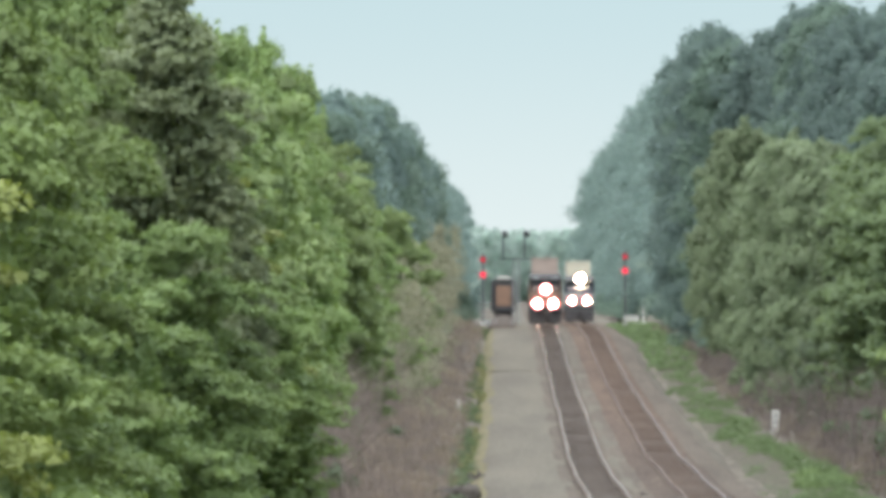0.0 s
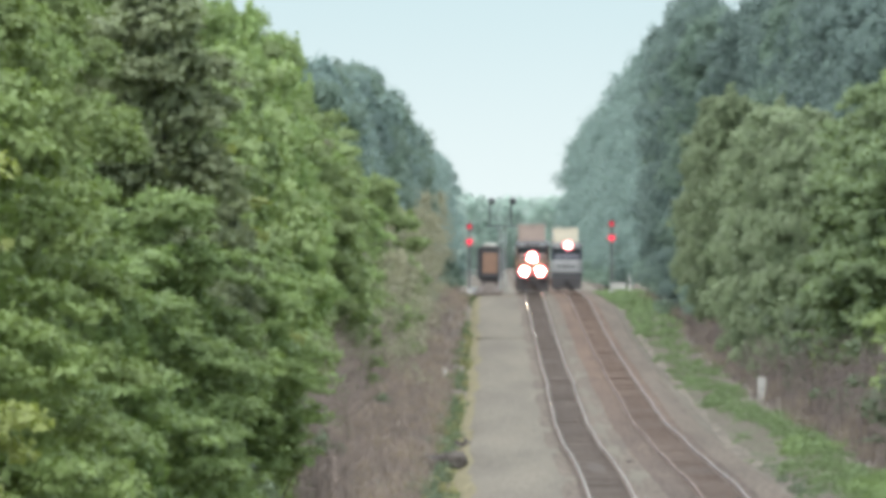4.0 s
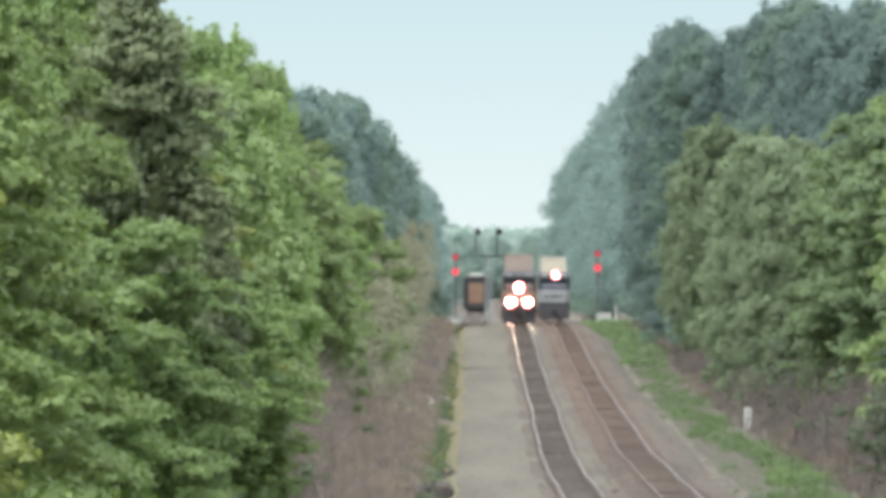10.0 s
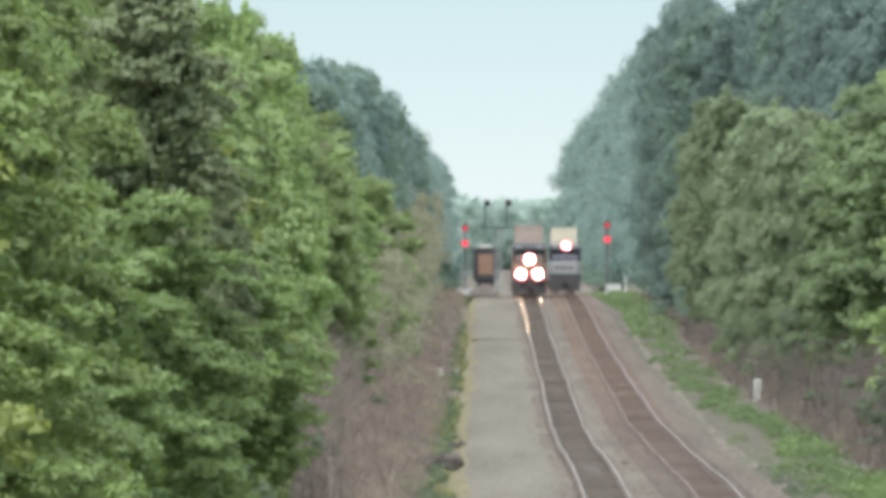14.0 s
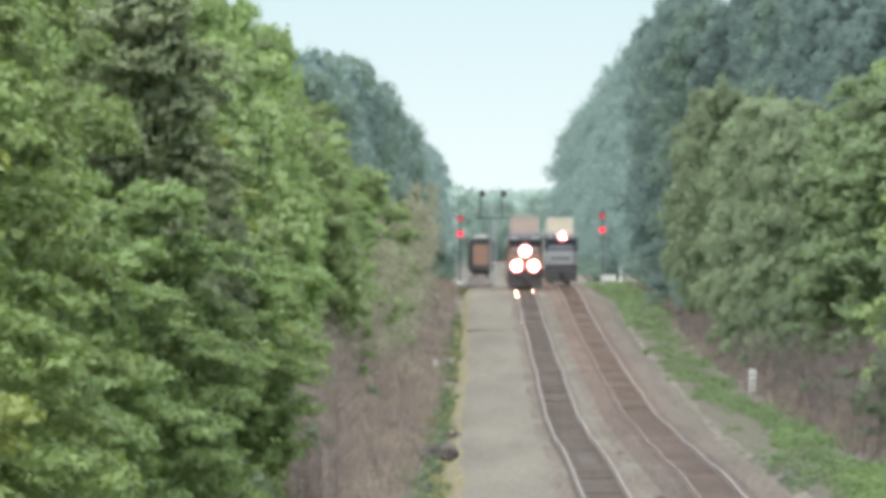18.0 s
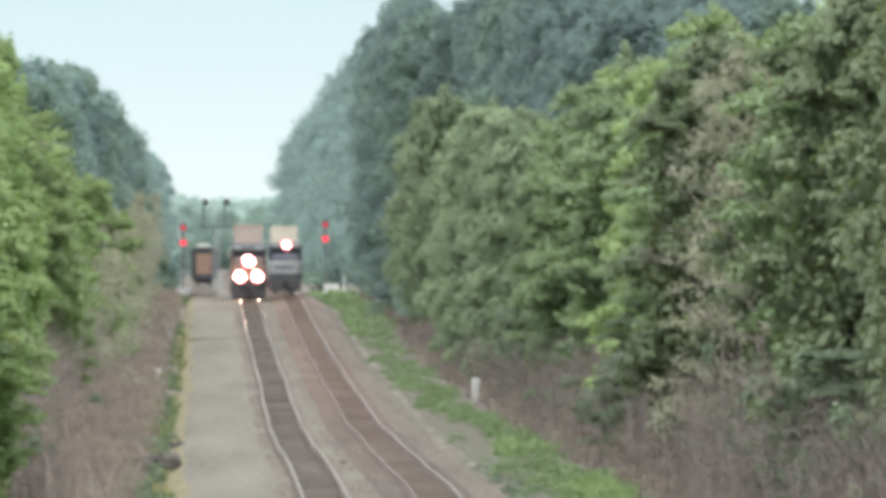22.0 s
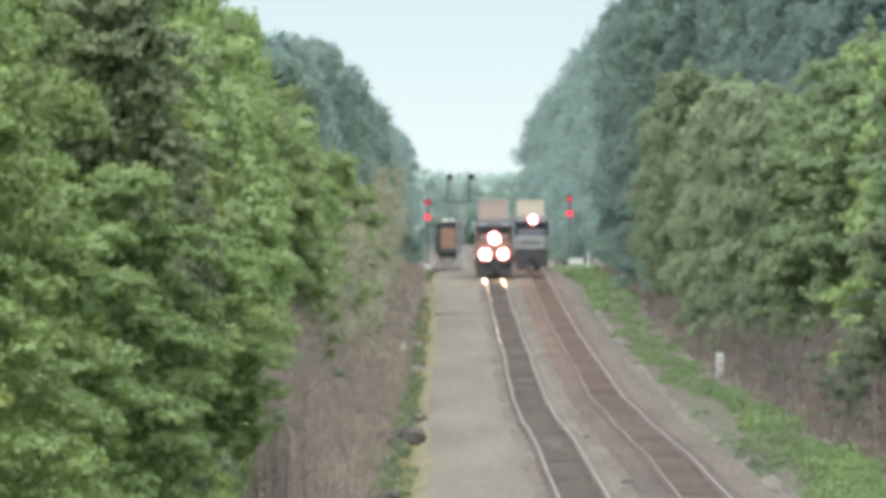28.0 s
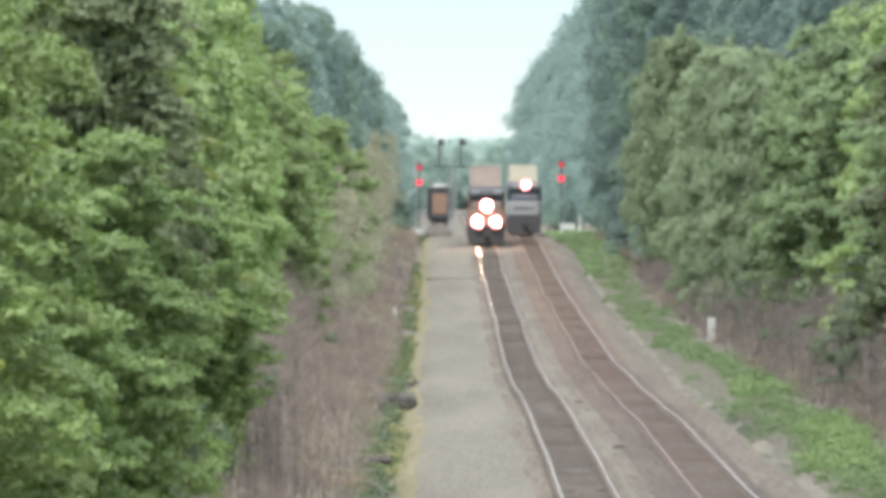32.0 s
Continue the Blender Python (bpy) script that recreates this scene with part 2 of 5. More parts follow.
M_LEAF_BROWN = leaf_mat("budding_brown_twigs", (0.2451, 0.2451, 0.1763), (0.285, 0.285, 0.205), (0.3249, 0.3249, 0.2337), 0.5)
M_LEAF_TWIG = leaf_mat("dead_twigs", (0.22, 0.1813, 0.1602), (0.25, 0.206, 0.182), (0.2825, 0.2328, 0.2057), 0.35)
# pale green leaves, lightened further to put haze into the farther eastern trees
M_LEAF_PALE = leaf_mat("pale_hazed_leaves", (0.2018, 0.2523, 0.1566), (0.232, 0.29, 0.18), (0.2622, 0.3277, 0.2034), 0.5)
M_LEAF_YELLOW = leaf_mat("yellow_green_leaves", (0.2063, 0.2415, 0.09), (0.275, 0.322, 0.12), (0.3438, 0.4025, 0.15), 0.34)
M_LEAF_GREYTWIG = leaf_mat("grey_dead_twigs", (0.1804, 0.1514, 0.1346), (0.205, 0.172, 0.153), (0.2296, 0.1926, 0.1714), 0.3)
M_GRASS = leaf_mat("verge_grass", (0.09984, 0.1435, 0.06864), (0.128, 0.184, 0.088), (0.1638, 0.2355, 0.1126), 0.15, 0.7, 0.5)
M_GRASS_BRIGHT = leaf_mat("bright_verge_grass", (0.12, 0.178, 0.075), (0.15, 0.22, 0.09), (0.185, 0.265, 0.105), 0.15, 0.7, 0.5)
M_VERGE = earth_mat("grassy_soil", (0.109, 0.0949, 0.0788), (0.103, 0.0974, 0.0722), (0.0857, 0.108, 0.0607), 0.7, 5.0, (1, 0.07, 1))
M_STRAWSOIL = earth_mat("straw_strewn_gravel", (0.142, 0.129, 0.08), (0.172, 0.156, 0.094), (0.2, 0.183, 0.11), 0.9, 6.0, (1, 0.12, 1))
M_STRAW = leaf_mat("yellow_weeds", (0.165, 0.175, 0.083), (0.21, 0.215, 0.105), (0.265, 0.26, 0.135), 0.15, 0.7, 0.5)
M_RAIL_A, nt_, b_ = mat("polished_rail_steel", 0.15, 0.85)
b_.inputs["Base Color"].default_value = (1.0, 0.88, 0.79, 1)
b_.inputs["Specular Tint"].default_value = (1.0, 0.84, 0.74, 1)
M_RAIL_B, nt_, b_ = mat("dull_rail_steel", 0.25, 0.12)
b_.inputs["Base Color"].default_value = (0.38, 0.31, 0.265, 1)
M_RAIL_C, nt_, b_ = mat("rusting_rail_steel", 0.6, 0.0, 0.3)
b_.inputs["Base Color"].default_value = (0.22, 0.165, 0.135, 1)
M_RUST = paint_mat("rail_rust", (0.14, 0.108, 0.092), 0.85, 0, 0.4, 2.0)
# train darks are lifted in the base colour to paint in haze
M_BLACK = paint_mat("hazed_black_paint", (0.062, 0.066, 0.073), 0.55, 0, 0.4)
M_NAVY = paint_mat("dark_blue_paint", (0.038, 0.048, 0.066), 0.5, 0, 0.3)
M_WHITE = paint_mat("white_paint", (0.6, 0.6, 0.57), 0.5, 0, 0.25)
M_POSTWHITE = paint_mat("weathered_white_paint", (0.62, 0.62, 0.58), 0.6, 0, 0.15, 3.0)
# orange, russet and salmon are paled and greyed for haze too
M_ORANGE = paint_mat("orange_paint", (0.27, 0.165, 0.115), 0.55, 0, 0.3)
M_RUSSET = paint_mat("hazed_russet_paint", (0.125, 0.085, 0.073), 0.6, 0, 0.3)
M_SALMON = paint_mat("hazed_salmon_paint", (0.5, 0.41, 0.36), 0.6, 0, 0.25)
M_DULLWHITE = paint_mat("dull_white_paint", (0.34, 0.35, 0.35), 0.5, 0, 0.3)
M_TAN = paint_mat("tan_container_paint", (0.36, 0.33, 0.26), 0.6, 0, 0.25)
M_CREAM = paint_mat("cream_container_paint", (0.66, 0.62, 0.5), 0.55, 0, 0.2)
M_GREYBOX = paint_mat("grey_container_paint", (0.32, 0.34, 0.35), 0.6, 0, 0.3)
M_BLUEBOX = paint_mat("blue_container_paint", (0.1, 0.2, 0.34), 0.6, 0, 0.3)
M_STEEL = paint_mat("galvanised_steel", (0.4, 0.42, 0.42), 0.5, 0.6, 0.3)
# running gear lightened for haze in the same way
M_DARKSTEEL = paint_mat("hazed_running_gear", (0.04, 0.039, 0.041), 0.9, 0.0, 0.15)
M_GLASS, nt_, b_ = mat("dark_glass", 0.08, 0, 0.6)
b_.inputs["Base Color"].default_value = (0.02, 0.025, 0.03, 1)
M_HEAD = glow_mat("headlamp_glow", (1.0, 0.7, 0.46), 240.0)
# reddish glare around each lamp, painted as an emitting ring
M_HALO = glow_mat("lamp_halo_glow", (1.0, 0.2, 0.24), 2.0)
M_DIM = glow_mat("dimmed_headlamp_glow", (1.0, 0.86, 0.76), 12.0)
M_RED = glow_mat("red_signal_glow", (0.86, 0.05, 0.09), 0.55)
M_RED_DIM = glow_mat("fading_red_signal_glow", (0.7, 0.05, 0.08), 0.28)
# signal black and mast grey hold painted haze, so both are lifted
M_SIGNALBLACK = paint_mat("signal_black", (0.048, 0.054, 0.06), 0.6, 0, 0.2)
M_MAST = paint_mat("hazed_mast_grey", (0.085, 0.098, 0.102), 0.6, 0, 0.2)


# ---- mesh helpers ----
def mesh_ob(name, verts, faces, material, parent=None, label="", smooth=False):
    me = bpy.data.meshes.new(name)
    me.from_pydata(verts, [], faces)
    me.materials.append(material)
    if smooth:
        me.polygons.foreach_set("use_smooth", [True] * len(me.polygons))
    me.update()
    ob = new(name, me)
    if parent:
        ob.parent = parent
    return tagged(ob, label)


def part(name, bm, material, parent, label=""):
    """One bmesh as one mesh object under a thing or a part."""
    me = bpy.data.meshes.new(name)
    bm.normal_update()
    bm.to_mesh(me)
    bm.free()
    me.materials.append(material)
    ob = new(name, me)
    if parent:
        ob.parent = parent
    return tagged(ob, label)


def box(bm, x0, x1, y0, y1, z0, z1, bevel=0.0):
    made = bmesh.ops.create_cube(bm, size=1.0)["verts"]
    bmesh.ops.scale(bm, vec=(x1 - x0, y1 - y0, z1 - z0), verts=made)
    bmesh.ops.translate(bm, vec=((x0 + x1) / 2, (y0 + y1) / 2, (z0 + z1) / 2), verts=made)
    if bevel:
        edges = list({e for v in made for e in v.link_edges})
        bmesh.ops.bevel(bm, geom=edges, offset=bevel, segments=2, affect="EDGES", profile=0.6)
    return bm


def cyl(bm, a, b, r0, r1=None, seg=12):
    """A capped rod from a to b."""
    a, b = Vector(a), Vector(b)
    m = Matrix.Translation((a + b) / 2) @ (b - a).to_track_quat("Z", "Y").to_matrix().to_4x4()
    bmesh.ops.create_cone(bm, cap_ends=True, segments=seg, radius1=r0, radius2=r0 if r1 is None else r1, depth=(b - a).length, matrix=m)
    return bm


def prism(bm, outline, x0, x1):
    """An outline in the y-z plane drawn out from x0 to x1."""
    left = [bm.verts.new((x0, y, z)) for y, z in outline]
    right = [bm.verts.new((x1, y, z)) for y, z in outline]
    bm.faces.new(left)
    bm.faces.new(right[::-1])
    for i in range(len(outline)):
        j = (i + 1) % len(outline)
        bm.faces.new((left[j], left[i], right[i], right[j]))
    bmesh.ops.recalc_face_normals(bm, faces=bm.faces)
    return bm


def thing(name, m, label, category, group=""):
    ob = new(name)
    ob.empty_display_size = 0.2
    ob.matrix_basis = m
    return tagged(ob, label, category, group)


# ---- the line's alignment: along, across, rail height ----
LINE = np.array((
    (-400, 3.88, 0.1), (511, 3.88, 0.08), (600, 3.88, 0.0), (690, 3.89, -0.04), (740, 3.84, -0.03), (850, 3.63, -0.18),
    (970, 3.50, -0.17), (1125, 3.64, 0.0), (1286, 3.59, 0.5), (1469, 3.48, 1.37), (1580, 3.36, 2.3), (1667, 3.3, 2.85),
    (1760, 3.3, 3.15), (1900, 3.3, 3.1), (2100, 3.3, 2.7), (2500, 3.3, 2.1), (5000, 3.3, 2.0)))


def line_at(d):
    """Across and height of the main track's centre, smoothed."""
    ds = d + np.linspace(-45, 45, 13)
    w = np.hanning(15)[1:-1]
    x = float(np.sum(np.interp(ds, LINE[:, 0], LINE[:, 1]) * w) / np.sum(w))
    z = float(np.sum(np.interp(ds, LINE[:, 0], LINE[:, 2]) * w) / np.sum(w))
    return x, z


def wear(d, seed):
    """Small hand-tamped waves of an old track: across and height."""
    near = max(0.3, min(1.0, (1800 - d) / 400)) * max(0.0, min(1.0, (2000 - d) / 100)) * max(0.35, min(1.0, (d - 480) / 250))
    a = 0.03 * math.sin(d / 31.0 + seed) + 0.02 * math.sin(d / 17.0 + 2 * seed) * math.sin(d / 83.0)
    h = 0.016 * math.sin(d / 15.0 + seed * 5) + 0.012 * math.sin(d / 9.3 + seed) * math.sin(d / 61.0 + 1)
    return a * near, h * near


MAIN, RIGHT, SIDING = 0.0, 3.7, -4.0      # track centres, from the main track's
GAUGE = 1.5                                # between rail heads' centres


def sheet(name, cols, steps, height, material, label, skirt=0.0):
    """A sheet over columns (across) and steps (along); height(x, d) gives x and z."""
    verts, faces = [], []
    n = len(cols)
    for d in steps:
        for c in cols:
            x, z = height(c, d)
            verts.append((x, d, z))
    for i in range(len(steps) - 1):
        for j in range(n - 1):
            a = i * n + j
            faces.append((a, a + 1, a + n + 1, a + n))
    ob = mesh_ob(name, verts, faces, material, smooth=True)
    return tagged(ob, label, name.replace("_", " "), kind="structure")


STEPS = list(range(-400, 400, 100)) + list(range(400, 2500, 10)) + list(range(2500, 5000, 100))
CROSS = ((-4000, 3), (-60, 1.2), (-16, 0.5), (-11, 0.15), (-8, -0.2), (-5, -0.35), (-2.6, -0.55), (-1.4, -0.8), (0, -0.9), (9, -0.9), (10.6, -0.95),
         (11.6, -0.8), (13, -0.55), (14.6, -0.3), (17, 0.3), (22, 1.0), (60, 2.0), (4000, 3))


def ground_height(c, d):
    x, z = line_at(d)
    g = float(np.interp(c, [a for a, _ in CROSS], [b for _, b in CROSS]))
    rough = 0.0
    if abs(c - 4) > 6.5 and abs(c) < 100:
        rough = 0.35 * (noise.noise((c * 0.4, d * 0.03, 1.0)) + 0.5 * noise.noise((c * 0.9, d * 0.08, 5.0)))
    return c + (x - 3.88), z + g + rough * 0.6


def ground_z(c, d):
    return ground_height(c, d)[1]


COLS = [-4000, -1200, -300, -100, -60, -40, -28, -22, -18, -15, -12, -10, -8.5, -7, -6, -5, -4, -3.2, -2.6, -2, -1.4, 0, 4, 9, 10, 10.6, 11.2, 11.8,
        12.4, 13, 13.8, 14.6, 15.6, 17, 19, 22, 28, 40, 60, 100, 300, 1200, 4000]
sheet("ground", COLS, STEPS, ground_height, M_GROUND, "brown woodland soil with leaf litter on both sides of the line")

BED = ((-1.9, -1.1), (-1.35, -0.62), (-0.75, -0.3), (0.4, -0.25), (1.8, -0.24), (5.6, -0.24), (6.0, -0.24), (9.2, -0.26), (9.9, -0.4), (10.6, -0.75), (11.1, -0.95), (11.5, -1.3))


def bed_height(c, d):
    x, z = line_at(d)
    h = float(np.interp(c, [a for a, _ in BED], [b for _, b in BED]))
    edge = 0.0
    if c < -0.5 or c > 9.5:
        edge = 0.35 * noise.noise((c * 0.05, d * 0.02, 9.0)) + 0.2 * noise.noise((0, d * 0.09, 3.0))
    return c + (x - 3.88) + edge, z + h + 0.006 * noise.noise((c, d * 0.05, 2.0))


sheet("ballast_bed", [a for a, _ in BED], STEPS, bed_height, M_BALLAST, "broad bed of pale grey track gravel")


def straw_height(c, d):
    inside = -1.5 < c < -0.85
    s = 0.0 if inside else 0.34 * noise.noise((c, d * 0.02, 7.0)) + 0.08 * noise.noise((c, d * 0.11, 8.0))
    i = max(k for k in range(len(BED) - 1) if BED[k][0] <= c)
    (x0, z0), (x1, z1) = bed_height(BED[i][0], d), bed_height(BED[i + 1][0], d)
    f = (c + s - BED[i][0]) / (BED[i + 1][0] - BED[i][0])
    return x0 + (x1 - x0) * f, z0 + (z1 - z0) * f + (0.025 if inside else -0.015)


sheet("gravel_margin", (-1.7, -1.35, -1.1, -0.9, -0.7), [d for d in STEPS if 400 <= d <= 1900], straw_height, M_STRAWSOIL, "straw-coloured margin of the gravel")


def verge_height(c, d):
    s = 0.25 * noise.noise((c * 0.05, d * 0.025, 4.0)) + 0.15 * noise.noise((c, d * 0.1, 6.0)) if abs(c - 12.6) > 1.2 else 0.0
    x, z = ground_height(c + s, d)
    return x, z + (0.03 if abs(c - 12.6) < 1.2 else -0.05)


sheet("grass_verge", (11.0, 11.6, 12.4, 13.0, 13.7, 14.3), [d for d in STEPS if 400 <= d <= 2400], verge_height, M_VERGE, "patchy grass verge between the gravel and the brush")


def track_bed(name, offset, half_l, half_r, material, label, d0=-400, d1=4900, top=-0.175):
    steps = [d for d in STEPS if d0 <= d <= d1]

    def h(c, d):
        x, z = line_at(d)
        e = 0.0 if abs(c) < 1 else 0.16 * noise.noise((c * 3, d * 0.035, offset)) + 0.1 * noise.noise((c * 7, d * 0.12, offset))
        h = top if abs(c) < 1 else -0.25
        a, w = wear(d, offset + 1)
        return x + offset + a + c * (half_l if c < 0 else half_r) + e, z + w + h
    sheet(name, (-1.06, -0.93, 0, 0.93, 1.06), steps, h, material, label)


track_bed("track_bed_4", MAIN, 1.4, 1.2, M_BED_C, "grey-brown gravel fringe of the main track", top=-0.225)
track_bed("track_bed_5", RIGHT, 2.25, 2.3, M_BED_C, "grey-brown gravel fringe of the second track", top=-0.225)
track_bed("track_bed_1", MAIN, 0.92, 0.82, M_BED_A, "dark brown fouled ballast under the main track")
track_bed("track_bed_2", RIGHT, 1.75, 1.35, M_BED_B, "rust-brown ballast under the second track")
track_bed("track_bed_3", SIDING, 1.3, 1.3, M_BED_A, "dark ballast under the siding", 1850)


def sleepers(name, offset, d0, d1, material, label):
    """Timber sleepers with buried ends, too thin at this distance to tell apart."""
    verts, faces = [], []
    rnd = random.Random(int(offset * 10) + 7)
    d = d0
    while d < d1:
        x, z = line_at(d)
        a, h = wear(d, offset + 1)
        cx, l, w = x + offset + a + rnd.uniform(-0.05, 0.05), 0.84, 0.115
        zt = z + h - 0.173 + rnd.uniform(-0.008, 0.005)
        k = len(verts)
        sk = rnd.uniform(-0.02, 0.02)
        for zz in (zt - 0.12, zt):
            verts += [(cx - l, d - w + sk, zz), (cx + l, d - w - sk, zz), (cx + l, d + w - sk, zz), (cx - l, d + w + sk, zz)]
        faces += [(k + 4, k + 5, k + 6, k + 7), (k, k + 1, k + 5, k + 4), (k + 1, k + 2, k + 6, k + 5), (k + 2, k + 3, k + 7, k + 6), (k + 3, k, k + 4, k + 7)]
        d += 0.56 + rnd.uniform(-0.03, 0.03)
    ob = mesh_ob(name, verts, faces, material)
    tagged(ob, label, "sleepers", kind="stuff")


sleepers("sleepers", MAIN, 440, 1900, M_TIE, "dark creosoted timber sleepers of the main track")
sleepers("sleepers", RIGHT, 440, 1900, M_TIE_RUSTY, "brown weathered timber sleepers of the second track")


def oil_patch(offset, d0, d1, half, seed):
    """An uneven oily stain on the ballast between the rails."""
    verts, faces, n = [], [], 14
    for i in range(n):
        f = i / (n - 1)
        d = d0 + (d1 - d0) * f
        x, z = line_at(d)
        a, h = wear(d, offset + 1)
        w = half * math.sin(math.pi * (0.06 + 0.88 * f)) ** 0.5
        for k, side in ((0.0, -1), (3.0, 1)):
            verts.append((x + offset + a + side * w * (0.75 + 0.5 * noise.noise((seed, k, f * 5))), d, z + h - 0.164))
    for i in range(n - 1):
        faces.append((2 * i, 2 * i + 1, 2 * i + 3, 2 * i + 2))
    tagged(mesh_ob("oil_stain", verts, faces, M_OIL), "dark oily stain on the ballast between the rails", "stain", kind="structure")


oil_patch(MAIN, 602, 612, 0.62, 1)
oil_patch(MAIN, 760, 790, 0.5, 2)
oil_patch(MAIN, 566, 571, 0.4, 3)

RAIL = ((-0.07, -0.172), (0.07, -0.172), (0.07, -0.155), (0.012, -0.14), (0.012, -0.045), (0.036, -0.035), (0.036, -0.008), (0.02, -0.001), (0.012, -0.0004), (0.004, 0.0),
        (-0.004, 0.0), (-0.012, -0.0004), (-0.02, -0.001), (-0.036, -0.008), (-0.036, -0.035), (-0.012, -0.045), (-0.012, -0.14), (-0.07, -0.155))


def rail(offset, side, d0, d1, head, label):
    verts, faces = [], []
    steps, d = [], d0
    while d < d1:
        steps.append(d)
        d += 3.0 if d < 1500 else 15.0
    n = len(RAIL)
    for d in steps:
        x, z = line_at(d)
        a, h = wear(d, offset + 1)
        for rx, rz in RAIL:
            verts.append((x + offset + a + side * GAUGE / 2 + rx, d, z + h + rz))
    for i in range(len(steps) - 1):
        for j in range(n):
            k = (j + 1) % n
            faces.append((i * n + j, i * n + k, (i + 1) * n + k, (i + 1) * n + j))
    ob = mesh_ob("rail", verts, faces, M_RUST)
    ob.data.materials.append(head)
    for p in ob.data.polygons:
        if 7 <= p.index % n <= 11:
            p.material_index = 1
    tagged(ob, label, "rail", "running rails", "structure")


for side in (-1, 1):
    rail(MAIN, side, -390, 4800, M_RAIL_A, "bright worn steel rail of the main track")
    rail(RIGHT, side, -390, 4800, M_RAIL_C if side < 0 else M_RAIL_B, "dull rust-tinted steel rail of the second track")
    rail(SIDING, side, 1880, 4800, M_RAIL_B, "dull steel rail of the siding")


# ---- plants ----
def leaf_cloud(rng, centres, radii, count, size, squash=0.8, inner=0.25, corners=4, ruffle=0.26, under=-0.5):
    """Corner coordinates of small folded leaves on the skins of many lobes: arrays of verts and quads."""
    centres, radii = np.asarray(centres, float), np.asarray(radii, float)
    area = radii ** 2
    pick = rng.choice(len(centres), count, p=area / area.sum())
    way = rng.normal(size=(count, 3))
    way /= np.linalg.norm(way, axis=1)[:, None]
    way[:, 2] = np.where(way[:, 2] < under, -way[:, 2], way[:, 2])
    depth = 1 - inner * rng.random(count) ** 2 + 0.12 * rng.normal(size=count)
    at = centres[pick] + way * (radii[pick] * depth)[:, None] * np.array((1, 1, squash))
    normal = way + rng.normal(size=(count, 3)) * ruffle + np.array((0, 0, 0.4))
    normal /= np.linalg.norm(normal, axis=1)[:, None]
    side = np.cross(normal, rng.normal(size=(count, 3)))
    side /= np.linalg.norm(side, axis=1)[:, None] + 1e-9
    up = np.cross(normal, side)
    s = size * rng.uniform(0.6, 1.35, count)
    l, w = (s * 0.62)[:, None], (s * 0.36)[:, None]
    droop = normal * (s * 0.16)[:, None]
    if corners == 4:
        ring = (at - up * l - droop, at + side * w, at + up * l - droop, at - side * w)
    else:
        ring = (at - up * l - droop, at + side * w + up * l * 0.6, at - side * w + up * l * 0.6)
    verts = np.stack(ring, axis=1).reshape(-1, 3)
    return verts, np.arange(count * corners, dtype=np.int32).reshape(-1, corners)


def foliage(rng, centres, radii, count, size, leaves, leaf, ruffle=0.26):
    """Leaves in loose clumps that sit on the skins of lobes: verts and triangles."""
    centres, radii = np.asarray(centres, float), np.asarray(radii, float)
    pick = rng.choice(len(centres), count, p=radii ** 2 / (radii ** 2).sum())
    way = rng.normal(size=(count, 3))
    way /= np.linalg.norm(way, axis=1)[:, None]
    way[:, 2] = np.where(way[:, 2] < -0.25, -way[:, 2], way[:, 2])
    at = centres[pick] + way * (radii[pick] * rng.uniform(0.78, 1.1, count))[:, None]
    r = size * rng.uniform(0.55, 1.4, count)
    return leaf_cloud(rng, at, r, leaves, leaf, 0.7, 0.55, 3, ruffle)


def cloud_mesh(name, verts, quads, material):
    me = bpy.data.meshes.new(name)
    n, corners = quads.shape
    me.vertices.add(len(verts))
    me.vertices.foreach_set("co", np.asarray(verts, np.float32).ravel())
    me.loops.add(n * corners)
    me.loops.foreach_set("vertex_index", quads.ravel())
    me.polygons.add(n)
    me.polygons.foreach_set("loop_start", np.arange(0, n * corners, corners, dtype=np.int32))
    me.materials.append(material)
    me.update(calc_edges=True)
    return me


def crown_width(f):
    """Half-width of a crown at the fraction f of its height."""
    return math.sqrt(max(0.05, 1 - ((f - 0.36) / 0.68) ** 2))


